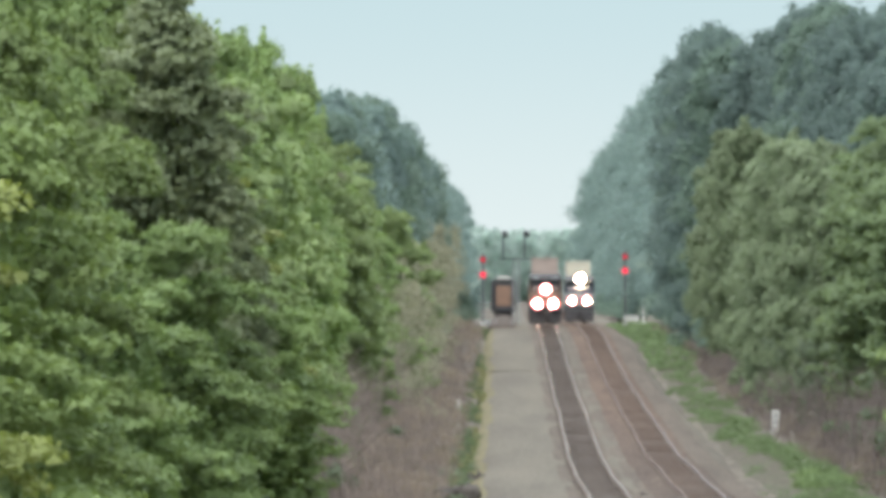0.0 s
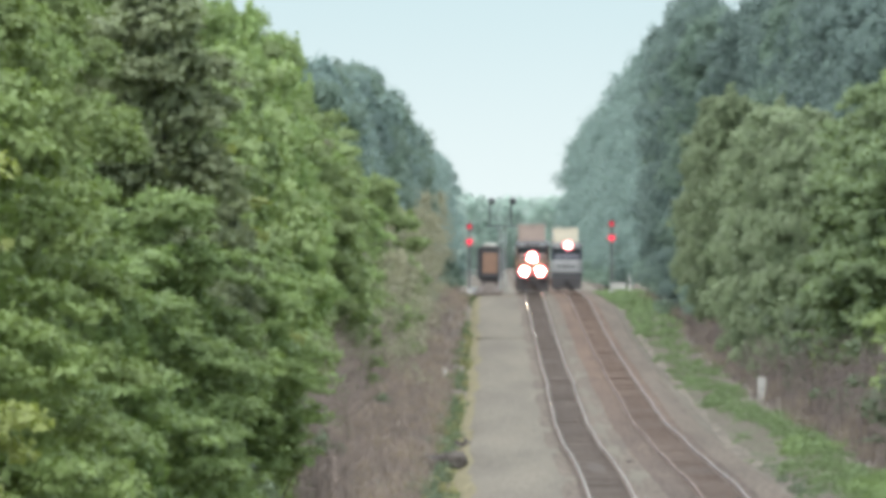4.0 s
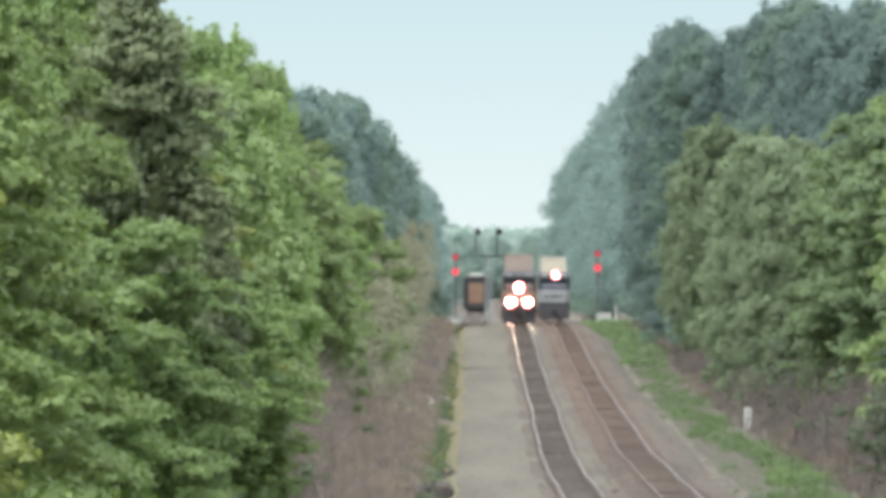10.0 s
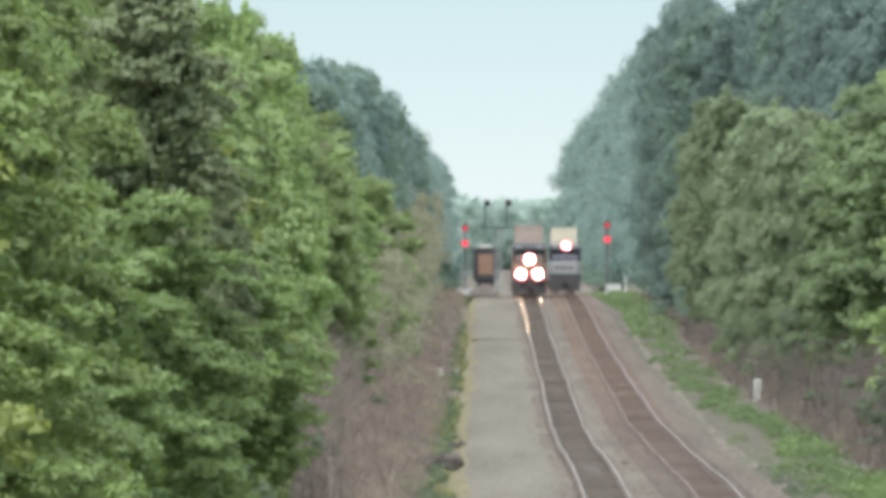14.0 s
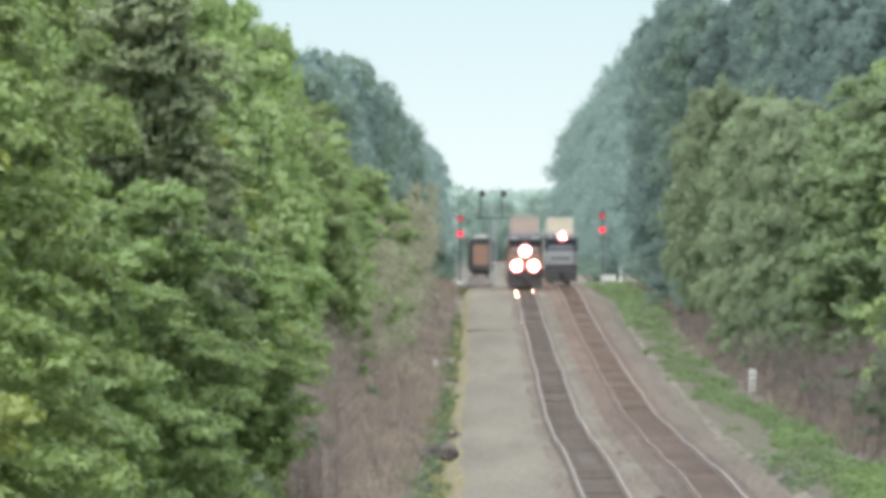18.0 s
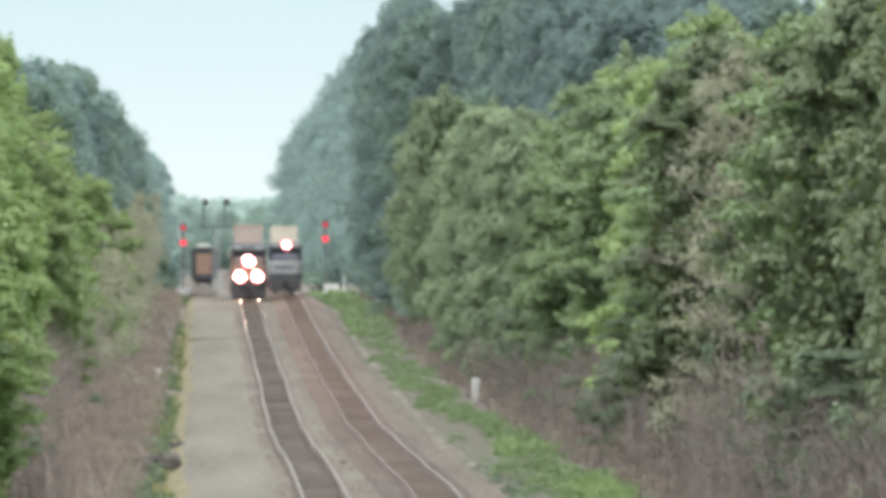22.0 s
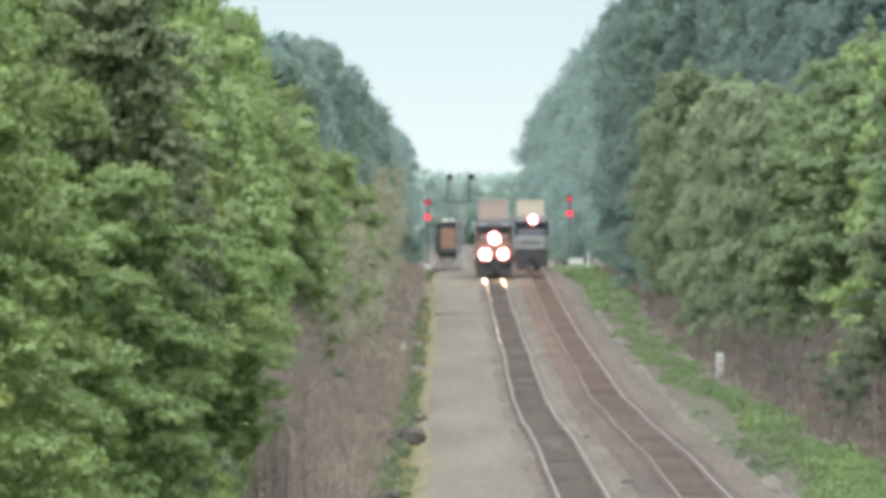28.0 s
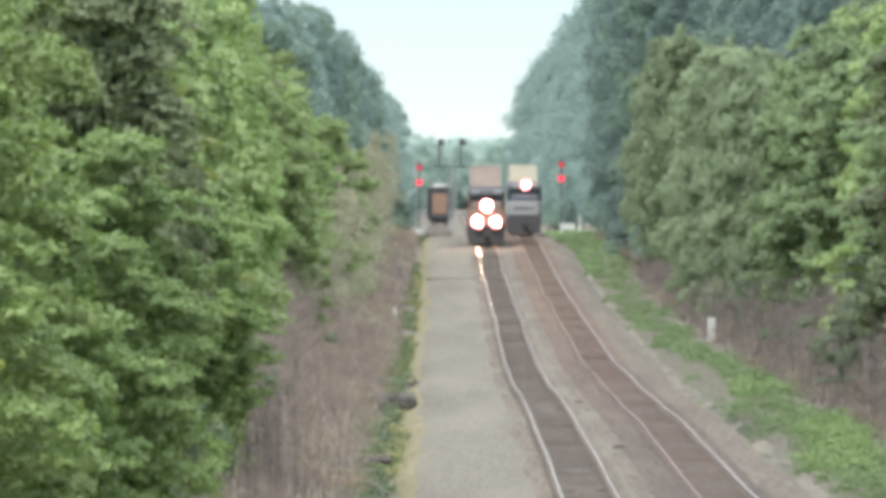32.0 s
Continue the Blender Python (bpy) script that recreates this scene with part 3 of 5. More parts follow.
def crown_sprays(rng, height, radius, base, boughs, spray, crowd=2.3, swell=1.0):
    """Boughs that end in domes, each dome set with leaf sprays: bough ends, spray centres, spray radii."""
    ends, cs, rs = [], [], []
    lean = rng.normal(size=2) * 0.05 * radius
    for i in range(boughs + 1):
        f = min(1.0, (i + 0.5) / boughs)
        dome = radius * swell * rng.uniform(0.28, 0.52) * (1.08 - 0.42 * f)
        out = max(0.0, radius * crown_width(f) * rng.uniform(0.78, 1.1) - dome * 0.8) if i < boughs else 0.0
        a = i * 2.39996 + rng.normal() * 0.35
        z = min(base + (height - base) * f + rng.normal() * 0.03 * height, height - dome * 0.72)
        c = np.array((out * math.cos(a) + lean[0] * f * 2, out * math.sin(a) + lean[1] * f * 2, z))
        ends.append(c)
        n = int(crowd * (dome / spray) ** 2) + 3
        way = rng.normal(size=(n, 3))
        way /= np.linalg.norm(way, axis=1)[:, None]
        way[:, 2] = np.where(way[:, 2] < -0.2, -way[:, 2], way[:, 2])
        cs.append(c + way * (dome * rng.uniform(0.62, 1.14, n))[:, None] * np.array((1, 1, 0.74)))
        rs.append(spray * rng.uniform(0.5, 1.3, n))
    for i in range(18):                       # leading shoots that break the outline
        r, a = radius * rng.uniform(0.0, 0.8), rng.random() * 2 * math.pi
        z = height * (rng.uniform(0.9, 1.01) - 0.3 * (r / radius) ** 2)
        tall = spray * rng.uniform(0.3, 1.0)
        steps = np.linspace(0, 1, 4)
        cs.append(np.stack((r * math.cos(a) + 0.1 * rng.normal(size=4), r * math.sin(a) + 0.1 * rng.normal(size=4), z + tall * steps * 1.5), axis=1))
        rs.append(spray * rng.uniform(0.5, 0.85) * (1 - 0.35 * steps))
    return ends, np.concatenate(cs), np.concatenate(rs)


def crown(rng, height, radius, base, boughs, spray, leaves, size, ruffle=0.5, inner=0.12, flat=0.62, swell=1.0):
    """Leaves of a whole crown, with larger ones in its shaded inside: bough ends, verts, triangles."""
    ends, cs, rs = crown_sprays(rng, height, radius, base, boughs, spray, swell=swell)
    v, q = leaf_cloud(rng, cs, rs, leaves, size, flat, 0.45, 3, ruffle, -0.12 if flat < 0.8 else -0.6)
    n = int(leaves * inner * 1.8)
    if not n:
        return ends, v, q
    f, a = rng.random(n), rng.random(n) * 2 * math.pi
    w = np.array([crown_width(k) for k in f]) * radius * 0.66 * np.sqrt(rng.uniform(0.3, 1, n))
    at = np.stack((w * np.cos(a), w * np.sin(a), base + (height - base) * (0.02 + 0.86 * f)), axis=1)
    v2, q2 = leaf_cloud(rng, at, np.full(n, size), n, size * 1.7, 1.0, 0.5, 3, 1.2)
    return ends, np.concatenate((v, v2)), np.concatenate((q, q2 + len(v)))


def limb(bm, pts, r0, r1, seg=6):
    for i in range(len(pts) - 1):
        a, b = r0 + (r1 - r0) * i / (len(pts) - 1), r0 + (r1 - r0) * (i + 1) / (len(pts) - 1)
        cyl(bm, pts[i], pts[i + 1], a, b, seg)


def tree_kind(seed, height, radius, base, boughs, spray, leaves, size, material, inner=0.12, flat=0.62, ruffle=0.5, swell=1.0):
    """A tree at the origin: trunk with limbs, and a crown of leaves. Returns its two meshes."""
    rng = np.random.default_rng(seed)
    ends, v, q = crown(rng, height, radius, base, boughs, spray, leaves, size, ruffle, inner, flat, swell)
    bm = bmesh.new()
    r = 0.009 * height
    bend = rng.normal(size=2) * 0.25
    trunk = [(0, 0, -0.4), (bend[0] * 0.4, bend[1] * 0.4, height * 0.3), (bend[0], bend[1], height * 0.6), (bend[0] * 0.6, bend[1], height * 0.9)]
    limb(bm, trunk, r, r * 0.25, 8)
    for c in ends[::2]:
        z0 = max(base * 0.7, c[2] - radius * 0.7)
        limb(bm, [(bend[0] * z0 / height, bend[1] * z0 / height, z0), (c[0] * 0.5, c[1] * 0.5, (z0 + c[2]) / 2 + 0.1), tuple(c)], r * 0.25, r * 0.05, 4)
    wood = bpy.data.meshes.new("trunk")
    bm.to_mesh(wood)
    bm.free()
    wood.materials.append(M_BARK)
    return wood, cloud_mesh("crown", v, q, material)


def plant_tree(kind, x, d, scale, turn, label, group):
    wood, leaves = kind
    root = thing("tree", Matrix.Translation((x, d, ground_z(x, d) - 0.05)) @ pose(0, 0, 0, 0, 0, turn) @ Matrix.Diagonal((scale[0], scale[0], scale[1], 1)), label, "tree", group)
    new("trunk", wood).parent = root
    new("crown", leaves).parent = root
    return root


def edge_left(d):
    return float(np.interp(d, (240, 400, 470, 515, 700, 1200, 2000, 3000), (-5.6, -6.0, -5.6, -5.1, -7.6, -7.6, -6.7, -5.3)))


def edge_right(d):
    return float(np.interp(d, (400, 700, 1100, 1400, 1600, 2000, 3000), (15.9, 15.7, 15.3, 14.7, 14.6, 13.2, 9.0)))


K_NEAR = [tree_kind((11, 17, 13, 14, 19)[i], 12, 3.2, 0.8, 26, 0.42, 40000, 0.155, (M_LEAF_NEAR, M_LEAF_DARK, M_LEAF_DEEP, M_LEAF_YELLOW, M_LEAF_NEAR)[i]) for i in range(5)]
K_MID = [tree_kind(31 + i, 12, 3.2, (0.5, 0.5, 0.5, 1.5, 0.5, 2.4, 2.4)[i], 32, 0.52, 26000, 0.2, (M_LEAF_MID, M_LEAF_MID, M_LEAF_FRESH, M_LEAF_OLIVE, M_LEAF_FRESH, M_LEAF_LINDEN, M_LEAF_LINDEN)[i], 0.12, 0.75, 0.3, 0.85) for i in range(7)]
K_BROWN = [tree_kind(61 + i, 12, 2.8, 1.0, 26, 0.6, 6000, 0.18, M_LEAF_BROWN, 0.05) for i in range(2)]
K_PALE = [tree_kind(81 + i, 12, 3.2, 0.5, 36, 0.6, 15000, 0.26, M_LEAF_PALE, 0.1, 0.9, 0.22, 0.75) for i in range(3)]
# tall far kinds, haze painted into their leaf colours
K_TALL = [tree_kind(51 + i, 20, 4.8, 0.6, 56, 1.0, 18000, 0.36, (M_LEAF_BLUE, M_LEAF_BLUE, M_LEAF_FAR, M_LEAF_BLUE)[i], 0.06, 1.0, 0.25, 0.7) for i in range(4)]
# leaf colours with painted haze
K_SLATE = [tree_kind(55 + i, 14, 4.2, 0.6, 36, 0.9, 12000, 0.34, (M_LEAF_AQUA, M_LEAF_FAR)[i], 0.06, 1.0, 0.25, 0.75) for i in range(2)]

K_OAK = tree_kind(17, 15, 2.4, 8.0, 24, 0.42, 26000, 0.155, M_LEAF_OAK)

K_SPREAD = [tree_kind(23 + i, 12, 3.2, 4.2, 22, 0.42, 30000, 0.155, M_LEAF_DEEP) for i in range(2)]

rt = random.Random(4)
LEFT, RIGHTW = "trees along the line's western edge", "trees along the line's eastern edge"
FRESH, TALLBACK = "fresh green broadleaf tree with low branches at the wood's edge", "tall green broadleaf tree standing back in the wood"


def bulge(d, seed, wave, amount):
    """How far a wood's edge stands out or rises at d: a slow wave along the line."""
    return amount * 2 * noise.noise((d / wave, seed, 0.3))


def grove(d, seed, wave, kinds):
    """Neighbouring trees are mostly of one kind."""
    return kinds[int(math.floor(d / wave + seed + 0.25 * rt.random())) % len(kinds)]


# the nearest western trees, their crowns drawn back from the line towards the top
d = 262.0
while d < 545:
    top = float(np.interp(d, (260, 420, 545), (12.8, 13.8, 13.2))) * rt.uniform(0.84, 1.0)
    back = float(np.interp(d, (262, 335, 360, 450, 475, 545), (3.1, 3.4, 4.9, 4.9, 3.7, 3.5)))
    w = rt.uniform(0.85, 1.1)
    plant_tree(grove(d, 0.4, 34, (K_NEAR[3], K_NEAR[0], K_NEAR[2], K_NEAR[4])), edge_left(d) - back * w + rt.uniform(-0.6, 0.3), d, (w, top / 12), rt.uniform(0, 360), FRESH, LEFT)
    d += rt.uniform(17, 24)
for x, d, h, w in ((-8.2, 396, 9.4, 0.85), (-7.4, 425, 7.6, 0.72), (-8.6, 365, 9.6, 0.85), (-8.4, 340, 8.8, 0.8), (-7.3, 437, 9.7, 0.74)):
    plant_tree(rt.choice((K_NEAR[2], K_NEAR[2], K_NEAR[4])), x, d, (w, h / 12), x * 50, "low spreading green broadleaf tree at the wood's edge", LEFT)
for x, d, h, w in ((-7.3, 452, 8.6, 0.74), (-6.3, 500, 8.4, 0.7), (-6.5, 527, 7.2, 0.68)):
    plant_tree(rt.choice(K_SPREAD), x, d, (w, h / 12), x * 70, "spreading green broadleaf tree reaching over the brush", LEFT)
for x, d, h, w in ((-7.5, 448, 14.9, 0.85), (-6.3, 457, 10.6, 0.5)):
    plant_tree(K_OAK, x, d, (w, h / 15), x * 30, "tall dark green oak rising above the wood's edge", LEFT)
d = 300.0
while d < 500:
    plant_tree(rt.choice((K_NEAR[0], K_NEAR[2], K_NEAR[4])), -10.2 + rt.uniform(-0.6, 0.4), d, (rt.uniform(0.6, 0.8), float(np.interp(d, (300, 500), (13.4, 16.0))) * rt.uniform(0.92, 1.0) / 12), rt.uniform(0, 360), TALLBACK, LEFT)
    d += rt.uniform(18, 24)

# the western trees farther on, overhanging the brush
TOPS_LEFT = ((540, 15.6), (660, 16.9), (770, 17.8), (900, 17.6), (980, 17.0), (1110, 15.6), (1290, 13.6))
TOPS_BEHIND = ((540, 15.6), (770, 18.0), (980, 19.3), (1110, 19.3), (1290, 19.4))
d = 560.0
while d < 1300:
    top = float(np.interp(d, [a for a, _ in TOPS_LEFT], [b for _, b in TOPS_LEFT]))
    behind = float(np.interp(d, [a for a, _ in TOPS_BEHIND], [b for _, b in TOPS_BEHIND]))
    w = rt.uniform(0.85, 1.1)
    k = rt.choice(K_BROWN) if d > 1000 and rt.random() < 0.12 else grove(d, 0.1, 90, (K_MID[0], K_MID[2], K_MID[1], K_MID[4]))
    over = float(np.interp(d, (560, 700, 1000, 1300), (3.2, 2.8, 2.0, 1.2)))
    plant_tree(k, edge_left(d) - over * w + bulge(d, 2.0, 55, 1.3), d, (w, top * (0.84 + bulge(d, 5.0, 50, 0.16)) / 12), rt.uniform(0, 360),
               "brownish half-leafless tree at the wood's edge" if k in K_BROWN else FRESH, LEFT)
    if rt.random() < 0.7:
        plant_tree(rt.choice((K_MID[0], K_MID[1], K_MID[2])), edge_left(d) - rt.uniform(4.0, 5.4), d + 5, (rt.uniform(0.75, 0.95), behind * rt.uniform(0.9, 1.0) / 12), rt.uniform(0, 360), TALLBACK, LEFT)
    d += rt.uniform(18, 26)
# western trees beyond 1300 m, their leaves blued by painted haze
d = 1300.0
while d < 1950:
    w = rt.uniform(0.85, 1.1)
    plant_tree(rt.choice(K_SLATE), edge_left(d) - 3.4 * w + bulge(d, 3.0, 90, 1.2), d, (w, float(np.interp(d, (1300, 1700, 1950), (17.8, 17.5, 17.0))) * (0.94 + bulge(d, 4.0, 80, 0.1)) / 14), rt.uniform(0, 360), "haze-tinted blue-green broadleaf tree beside the line", LEFT)
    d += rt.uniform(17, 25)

# the eastern trees
d = 465.0
while d < 1620:
    e = edge_right(d)
    k = grove(d, 0.5, 120, K_PALE) if d > 1080 else grove(d, 0.2, 60, (K_MID[3], K_MID[6], K_MID[3])) if d < 700 else grove(d, 0.3, 85, (K_MID[5], K_MID[6], K_MID[0], K_MID[5]))
    top = float(np.interp(d, (400, 560, 700, 1000, 1250, 1600), (17, 17, 15, 14.5, 15, 15.5))) * (0.93 + bulge(d, 7.0, 60, 0.14))
    w = rt.uniform(0.9, 1.15)
    if 585 < d < 690 and rt.random() < 0.2:
        k = rt.choice(K_BROWN)
    plant_tree(k, e + 3.3 * w + bulge(d, 9.0, 60, 1.5), d, (w, top / 12), rt.uniform(0, 360), "brownish half-leafless tree above grey undergrowth" if k in K_BROWN else "green broadleaf tree above grey undergrowth", RIGHTW)
    if rt.random() < 0.6 and d < 1250:
        k2 = rt.choice((K_MID[3], K_MID[0]) if d < 800 else (K_MID[0], K_PALE[0]))
        plant_tree(k2, e + rt.uniform(7.5, 10), d + 5, (1.1, top * rt.uniform(1.05, 1.22) / 12), rt.uniform(0, 360), TALLBACK, RIGHTW)
    d += rt.uniform(16, 23)
# dark leaf colour on these low trees stands in for a shaded hollow
for x, d, h, w in ((16.1, 766, 4.2, 0.62), (16.9, 752, 5.0, 0.8), (17.3, 785, 6.2, 0.85), (16.9, 560, 5.2, 0.6)):
    plant_tree(K_NEAR[1], x, d, (w, h / 12), x * 40, "low tree with dark leaves painting the shaded hollow at the wood's foot", RIGHTW)
# tall eastern trees farther off, blued by the haze in their leaf colours
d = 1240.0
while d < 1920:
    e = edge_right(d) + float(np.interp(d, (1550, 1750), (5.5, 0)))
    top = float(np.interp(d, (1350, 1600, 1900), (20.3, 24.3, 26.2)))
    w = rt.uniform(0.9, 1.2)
    plant_tree(rt.choice(K_TALL), e + 5.0 * w + bulge(d, 11.0, 100, 1.2), d, (w, top * (0.96 + bulge(d, 12.0, 90, 0.09)) / 20), rt.uniform(0, 360), "tall haze-tinted blue-green broadleaf tree beside the line", RIGHTW)
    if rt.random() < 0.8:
        plant_tree(rt.choice(K_TALL), e + 12.5 + rt.uniform(0, 3), d + 6, (1.1, top * rt.uniform(0.93, 1.04) / 20), rt.uniform(0, 360), "tall haze-tinted blue-green broadleaf tree standing back in the wood", RIGHTW)
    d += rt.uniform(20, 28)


def far_wood(name, seed, spots, boughs, spray, leaves, size, material, label):
    """A distant stand of trees as one mesh; spots: across, along, height, radius, base."""
    rng = np.random.default_rng(seed)
    vs, qs, k = [], [], 0
    for x, d, h, r, b in spots:
        _, v, q = crown(rng, h, r, b, boughs, spray, leaves, size, 0.18, 0.0, 1.0)
        v = v + np.array((x, d, ground_z(x, d)))
        vs.append(v)
        qs.append(q + k)
        k += len(v)
    ob = new(name, cloud_mesh(name, np.concatenate(vs), np.concatenate(qs), material))
    tagged(ob, label, "wood", kind="stuff")


def stand(d0, d1, gap, edge, sign, top, radius, back):
    out, d = [], d0
    while d < d1:
        h = top(d) * rt.uniform(0.88, 1.05)
        r = radius * rt.uniform(0.85, 1.15)
        out.append((edge(d) + sign * (r + rt.uniform(-0.5, 1.0)), d, h, r, 0.5))
        if rt.random() < back:
            out.append((edge(d) + sign * (r * 2.4 + rt.uniform(0, 3)), d + 4, h * rt.uniform(1.0, 1.15), r, 1.0))
        d += gap * rt.uniform(0.7, 1.3)
    return out


# far woods: the haze of their distance is put into the leaf colours
far_wood("woods", 72, stand(1950, 3300, 40, edge_left, -1, lambda d: 17.4, 4.6, 0.3), 20, 1.1, 4200, 0.42, M_LEAF_AQUA, "haze-tinted bluish green wood beside the line farther off")
far_wood("woods", 74, stand(1920, 3200, 36, edge_right, 1, lambda d: float(np.interp(d, (1900, 2200, 2600, 3200), (25.5, 25, 23, 20))), 5.4, 0.5), 26, 1.2, 5500, 0.42, M_LEAF_AQUA, "tall haze-tinted bluish green wood beside the line farther off")
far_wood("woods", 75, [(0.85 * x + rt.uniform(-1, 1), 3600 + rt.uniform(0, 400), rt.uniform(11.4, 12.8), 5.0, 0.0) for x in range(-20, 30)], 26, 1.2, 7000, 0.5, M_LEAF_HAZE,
         "distant blue-green wood closing the view, leaves painted pale with haze")
far_wood("woods", 76, [(-5.9 + rt.uniform(-1.0, 0.7), d + rt.uniform(-9, 9), rt.uniform(4.5, 10), 1.8, 0.3) for d in range(1120, 2050, 24)], 14, 0.6, 1100, 0.22, M_LEAF_BROWN,
         "brownish half-leafless trees before the green wood")


# ---- undergrowth ----
def stems(name, seed, count, spot, material, label, twigs=3, width=0.05):
    """Thin leafless stems with side twigs; spot(rng) gives across, along, height."""
    rng = random.Random(seed)
    verts, faces = [], []
    for i in range(count):
        x, d, h = spot(rng)
        z = ground_z(x, d) - 0.1
        a = rng.uniform(0, math.pi)
        cx, cy = math.cos(a), math.sin(a)
        lx, ly = rng.gauss(0, 0.07) * h, rng.gauss(0, 0.16) * h
        w = width * rng.uniform(0.6, 1.6)
        k = len(verts)
        verts += [(x - cx * w, d - cy * w, z), (x + cx * w, d + cy * w, z), (x + lx * 0.6 + cx * w * 0.7, d + ly * 0.6 + cy * w, z + h * 0.6),
                  (x + lx * 0.6 - cx * w * 0.7, d + ly * 0.6 - cy * w, z + h * 0.6), (x + lx * 1.3, d + ly * 1.3, z + h)]
        faces += [(k, k + 1, k + 2, k + 3), (k + 3, k + 2, k + 4)]
        for j in range(twigs):
            f = rng.uniform(0.25, 0.9)
            px, py, pz = x + lx * f, d + ly * f, z + h * f
            tx, ty, tz = rng.gauss(0, 0.1) * h, rng.gauss(0, 0.2) * h, rng.uniform(0.0, 0.35) * h
            k = len(verts)
            verts += [(px, py, pz - w), (px, py, pz + w), (px + tx, py + ty, pz + tz)]
            faces.append((k, k + 1, k + 2))
    ob = mesh_ob(name, verts, faces, material)
    tagged(ob, label, "undergrowth", kind="stuff")


def brush_left(r):
    d = 430 + 1500 * r.random() ** 1.6
    e = edge_left(d)
    x = r.uniform(e - 2.5, -2.4)
    f = max(0.0, min(1.0, (-2.0 - x) / 5.5))
    tall = float(np.interp(d, (430, 650, 800, 1100, 1500), (0.9, 1.4, 2.8, 2.8, 2.0)))
    return x, d, (0.35 + f * tall) * r.uniform(0.6, 1.2)


def brush_right(r):
    d = 430 + 1350 * r.random() ** 1.5
    low = float(np.interp(d, (430, 650, 720, 1000, 1150, 1400, 1780), (1.15, 1.5, 1.75, 1.75, 1.3, 0.7, 0.25)))
    x = edge_right(d) + r.uniform(-1.3, 3.2)
    f = max(0.0, min(1.0, (x - edge_right(d) + 1.4) / 2.8))
    return x, d, (0.25 + f * 2.2) * low * r.uniform(0.6, 1.2)


def bush_kind(seed, material, size=0.115, leaves=2200):
    """A loose low bush: a spray of stems and leaves."""
    rng = np.random.default_rng(seed)
    cs = [(rng.normal() * 0.55, rng.normal() * 0.55, abs(rng.normal()) * 0.55 + 0.35) for i in range(14)]
    rs = [rng.uniform(0.28, 0.5) for i in range(14)]
    bm = bmesh.new()
    for c in cs[::2]:
        limb(bm, [(c[0] * 0.2, c[1] * 0.2, -0.15), (c[0] * 0.6, c[1] * 0.6, c[2] * 0.6), c], 0.03, 0.008, 4)
    wood = bpy.data.meshes.new("branchwork")
    bm.to_mesh(wood)
    bm.free()
    wood.materials.append(M_BARK)
    v, q = foliage(rng, cs, rs, 16, 0.4, leaves, size)
    return wood, cloud_mesh("foliage", v, q, material)


# far bushes take leaf colours with haze mixed in
K_HAZEBUSH = [bush_kind(95, M_LEAF_FAR), bush_kind(96, M_LEAF_BLUE)]
K_BUSH = [bush_kind(91, M_LEAF_DEEP), bush_kind(92, M_LEAF_DARK), bush_kind(93, M_GRASS), bush_kind(94, M_LEAF_NEAR)]


def plant_bush(x, d, w, h, group, kinds=None):
    # past 1500 m the hazed kinds replace the plain green ones
    k = rt.choice(kinds or (K_HAZEBUSH if d > 1500 else K_BUSH))
    root = thing("bush", Matrix.Translation((x, d, ground_z(x, d))) @ pose(0, 0, 0, 0, 0, rt.uniform(0, 360)) @ Matrix.Diagonal((w, w, h, 1)),
                 "dark green bush, shade painted into its leaves, growing out of the brush" if k is K_BUSH[1] else "fresh green bush growing out of the brush", "bush", group)
    new("branchwork", k[0]).parent = root
    new("foliage", k[1]).parent = root


for i in range(40):
    d = 560 + 1100 * rt.random() ** 1.3
    plant_bush(edge_left(d) + rt.uniform(-1.6, 0.1), d, rt.uniform(0.8, 1.5), rt.uniform(1.0, 2.6), "bushes under the western trees")
# mostly the dark kind, its leaf colour painting the shadow under the trees
for i in range(26):
    d = rt.uniform(450, 640)
    plant_bush(edge_left(d) - rt.uniform(1.2, 2.4), d, rt.uniform(0.9, 1.2), rt.uniform(1.5, 2.8), "bushes under the western trees", (K_BUSH[1], K_BUSH[1], K_BUSH[3]))
# dark kinds again, for the shadowed foot of the eastern trees
for i in range(14):
    d = 540 + 600 * rt.random()
    plant_bush(edge_right(d) + rt.uniform(0.4, 2.0), d, rt.uniform(1.1, 1.7), rt.uniform(1.4, 3.0), "bushes under the eastern trees", (K_BUSH[1], K_BUSH[1], K_BUSH[0]))
for i in range(22):
    d = 440 + 1100 * rt.random() ** 1.3
    plant_bush(edge_right(d) + rt.uniform(0.8, 2.4), d, rt.uniform(0.9, 1.6), rt.uniform(1.2, 2.8), "bushes under the eastern trees", (K_BUSH[0], K_BUSH[1]))


def thicket(name, seed, count, spot, size, material, label):
    """Low rounded masses of fine dead twigs."""
    rng, r = np.random.default_rng(seed), random.Random(seed)
    cs, rs = [], []
    for i in range(count):
        x, d, h = spot(r)
        cs.append((x, d, ground_z(x, d) + h * r.uniform(0.0, 0.6)))
        rs.append(0.25 + 0.14 * h)
    v, q = foliage(rng, cs, rs, count, size, count * 90, 0.075, 0.14)
    ob = new(name, cloud_mesh(name, v, q, material))
    tagged(ob, label, "undergrowth", kind="stuff")


thicket("thicket", 25, 1900, brush_left, 0.55, M_LEAF_TWIG, "dense grey-brown dead brush beside the line")
thicket("thicket", 26, 3000, brush_right, 0.5, M_LEAF_GREYTWIG, "dense grey-brown dead brush under the trees")
stems("brush", 5, 15000, brush_left, M_STEM, "tangle of leafless pinkish-brown brush and dead vines", 3, 0.02)
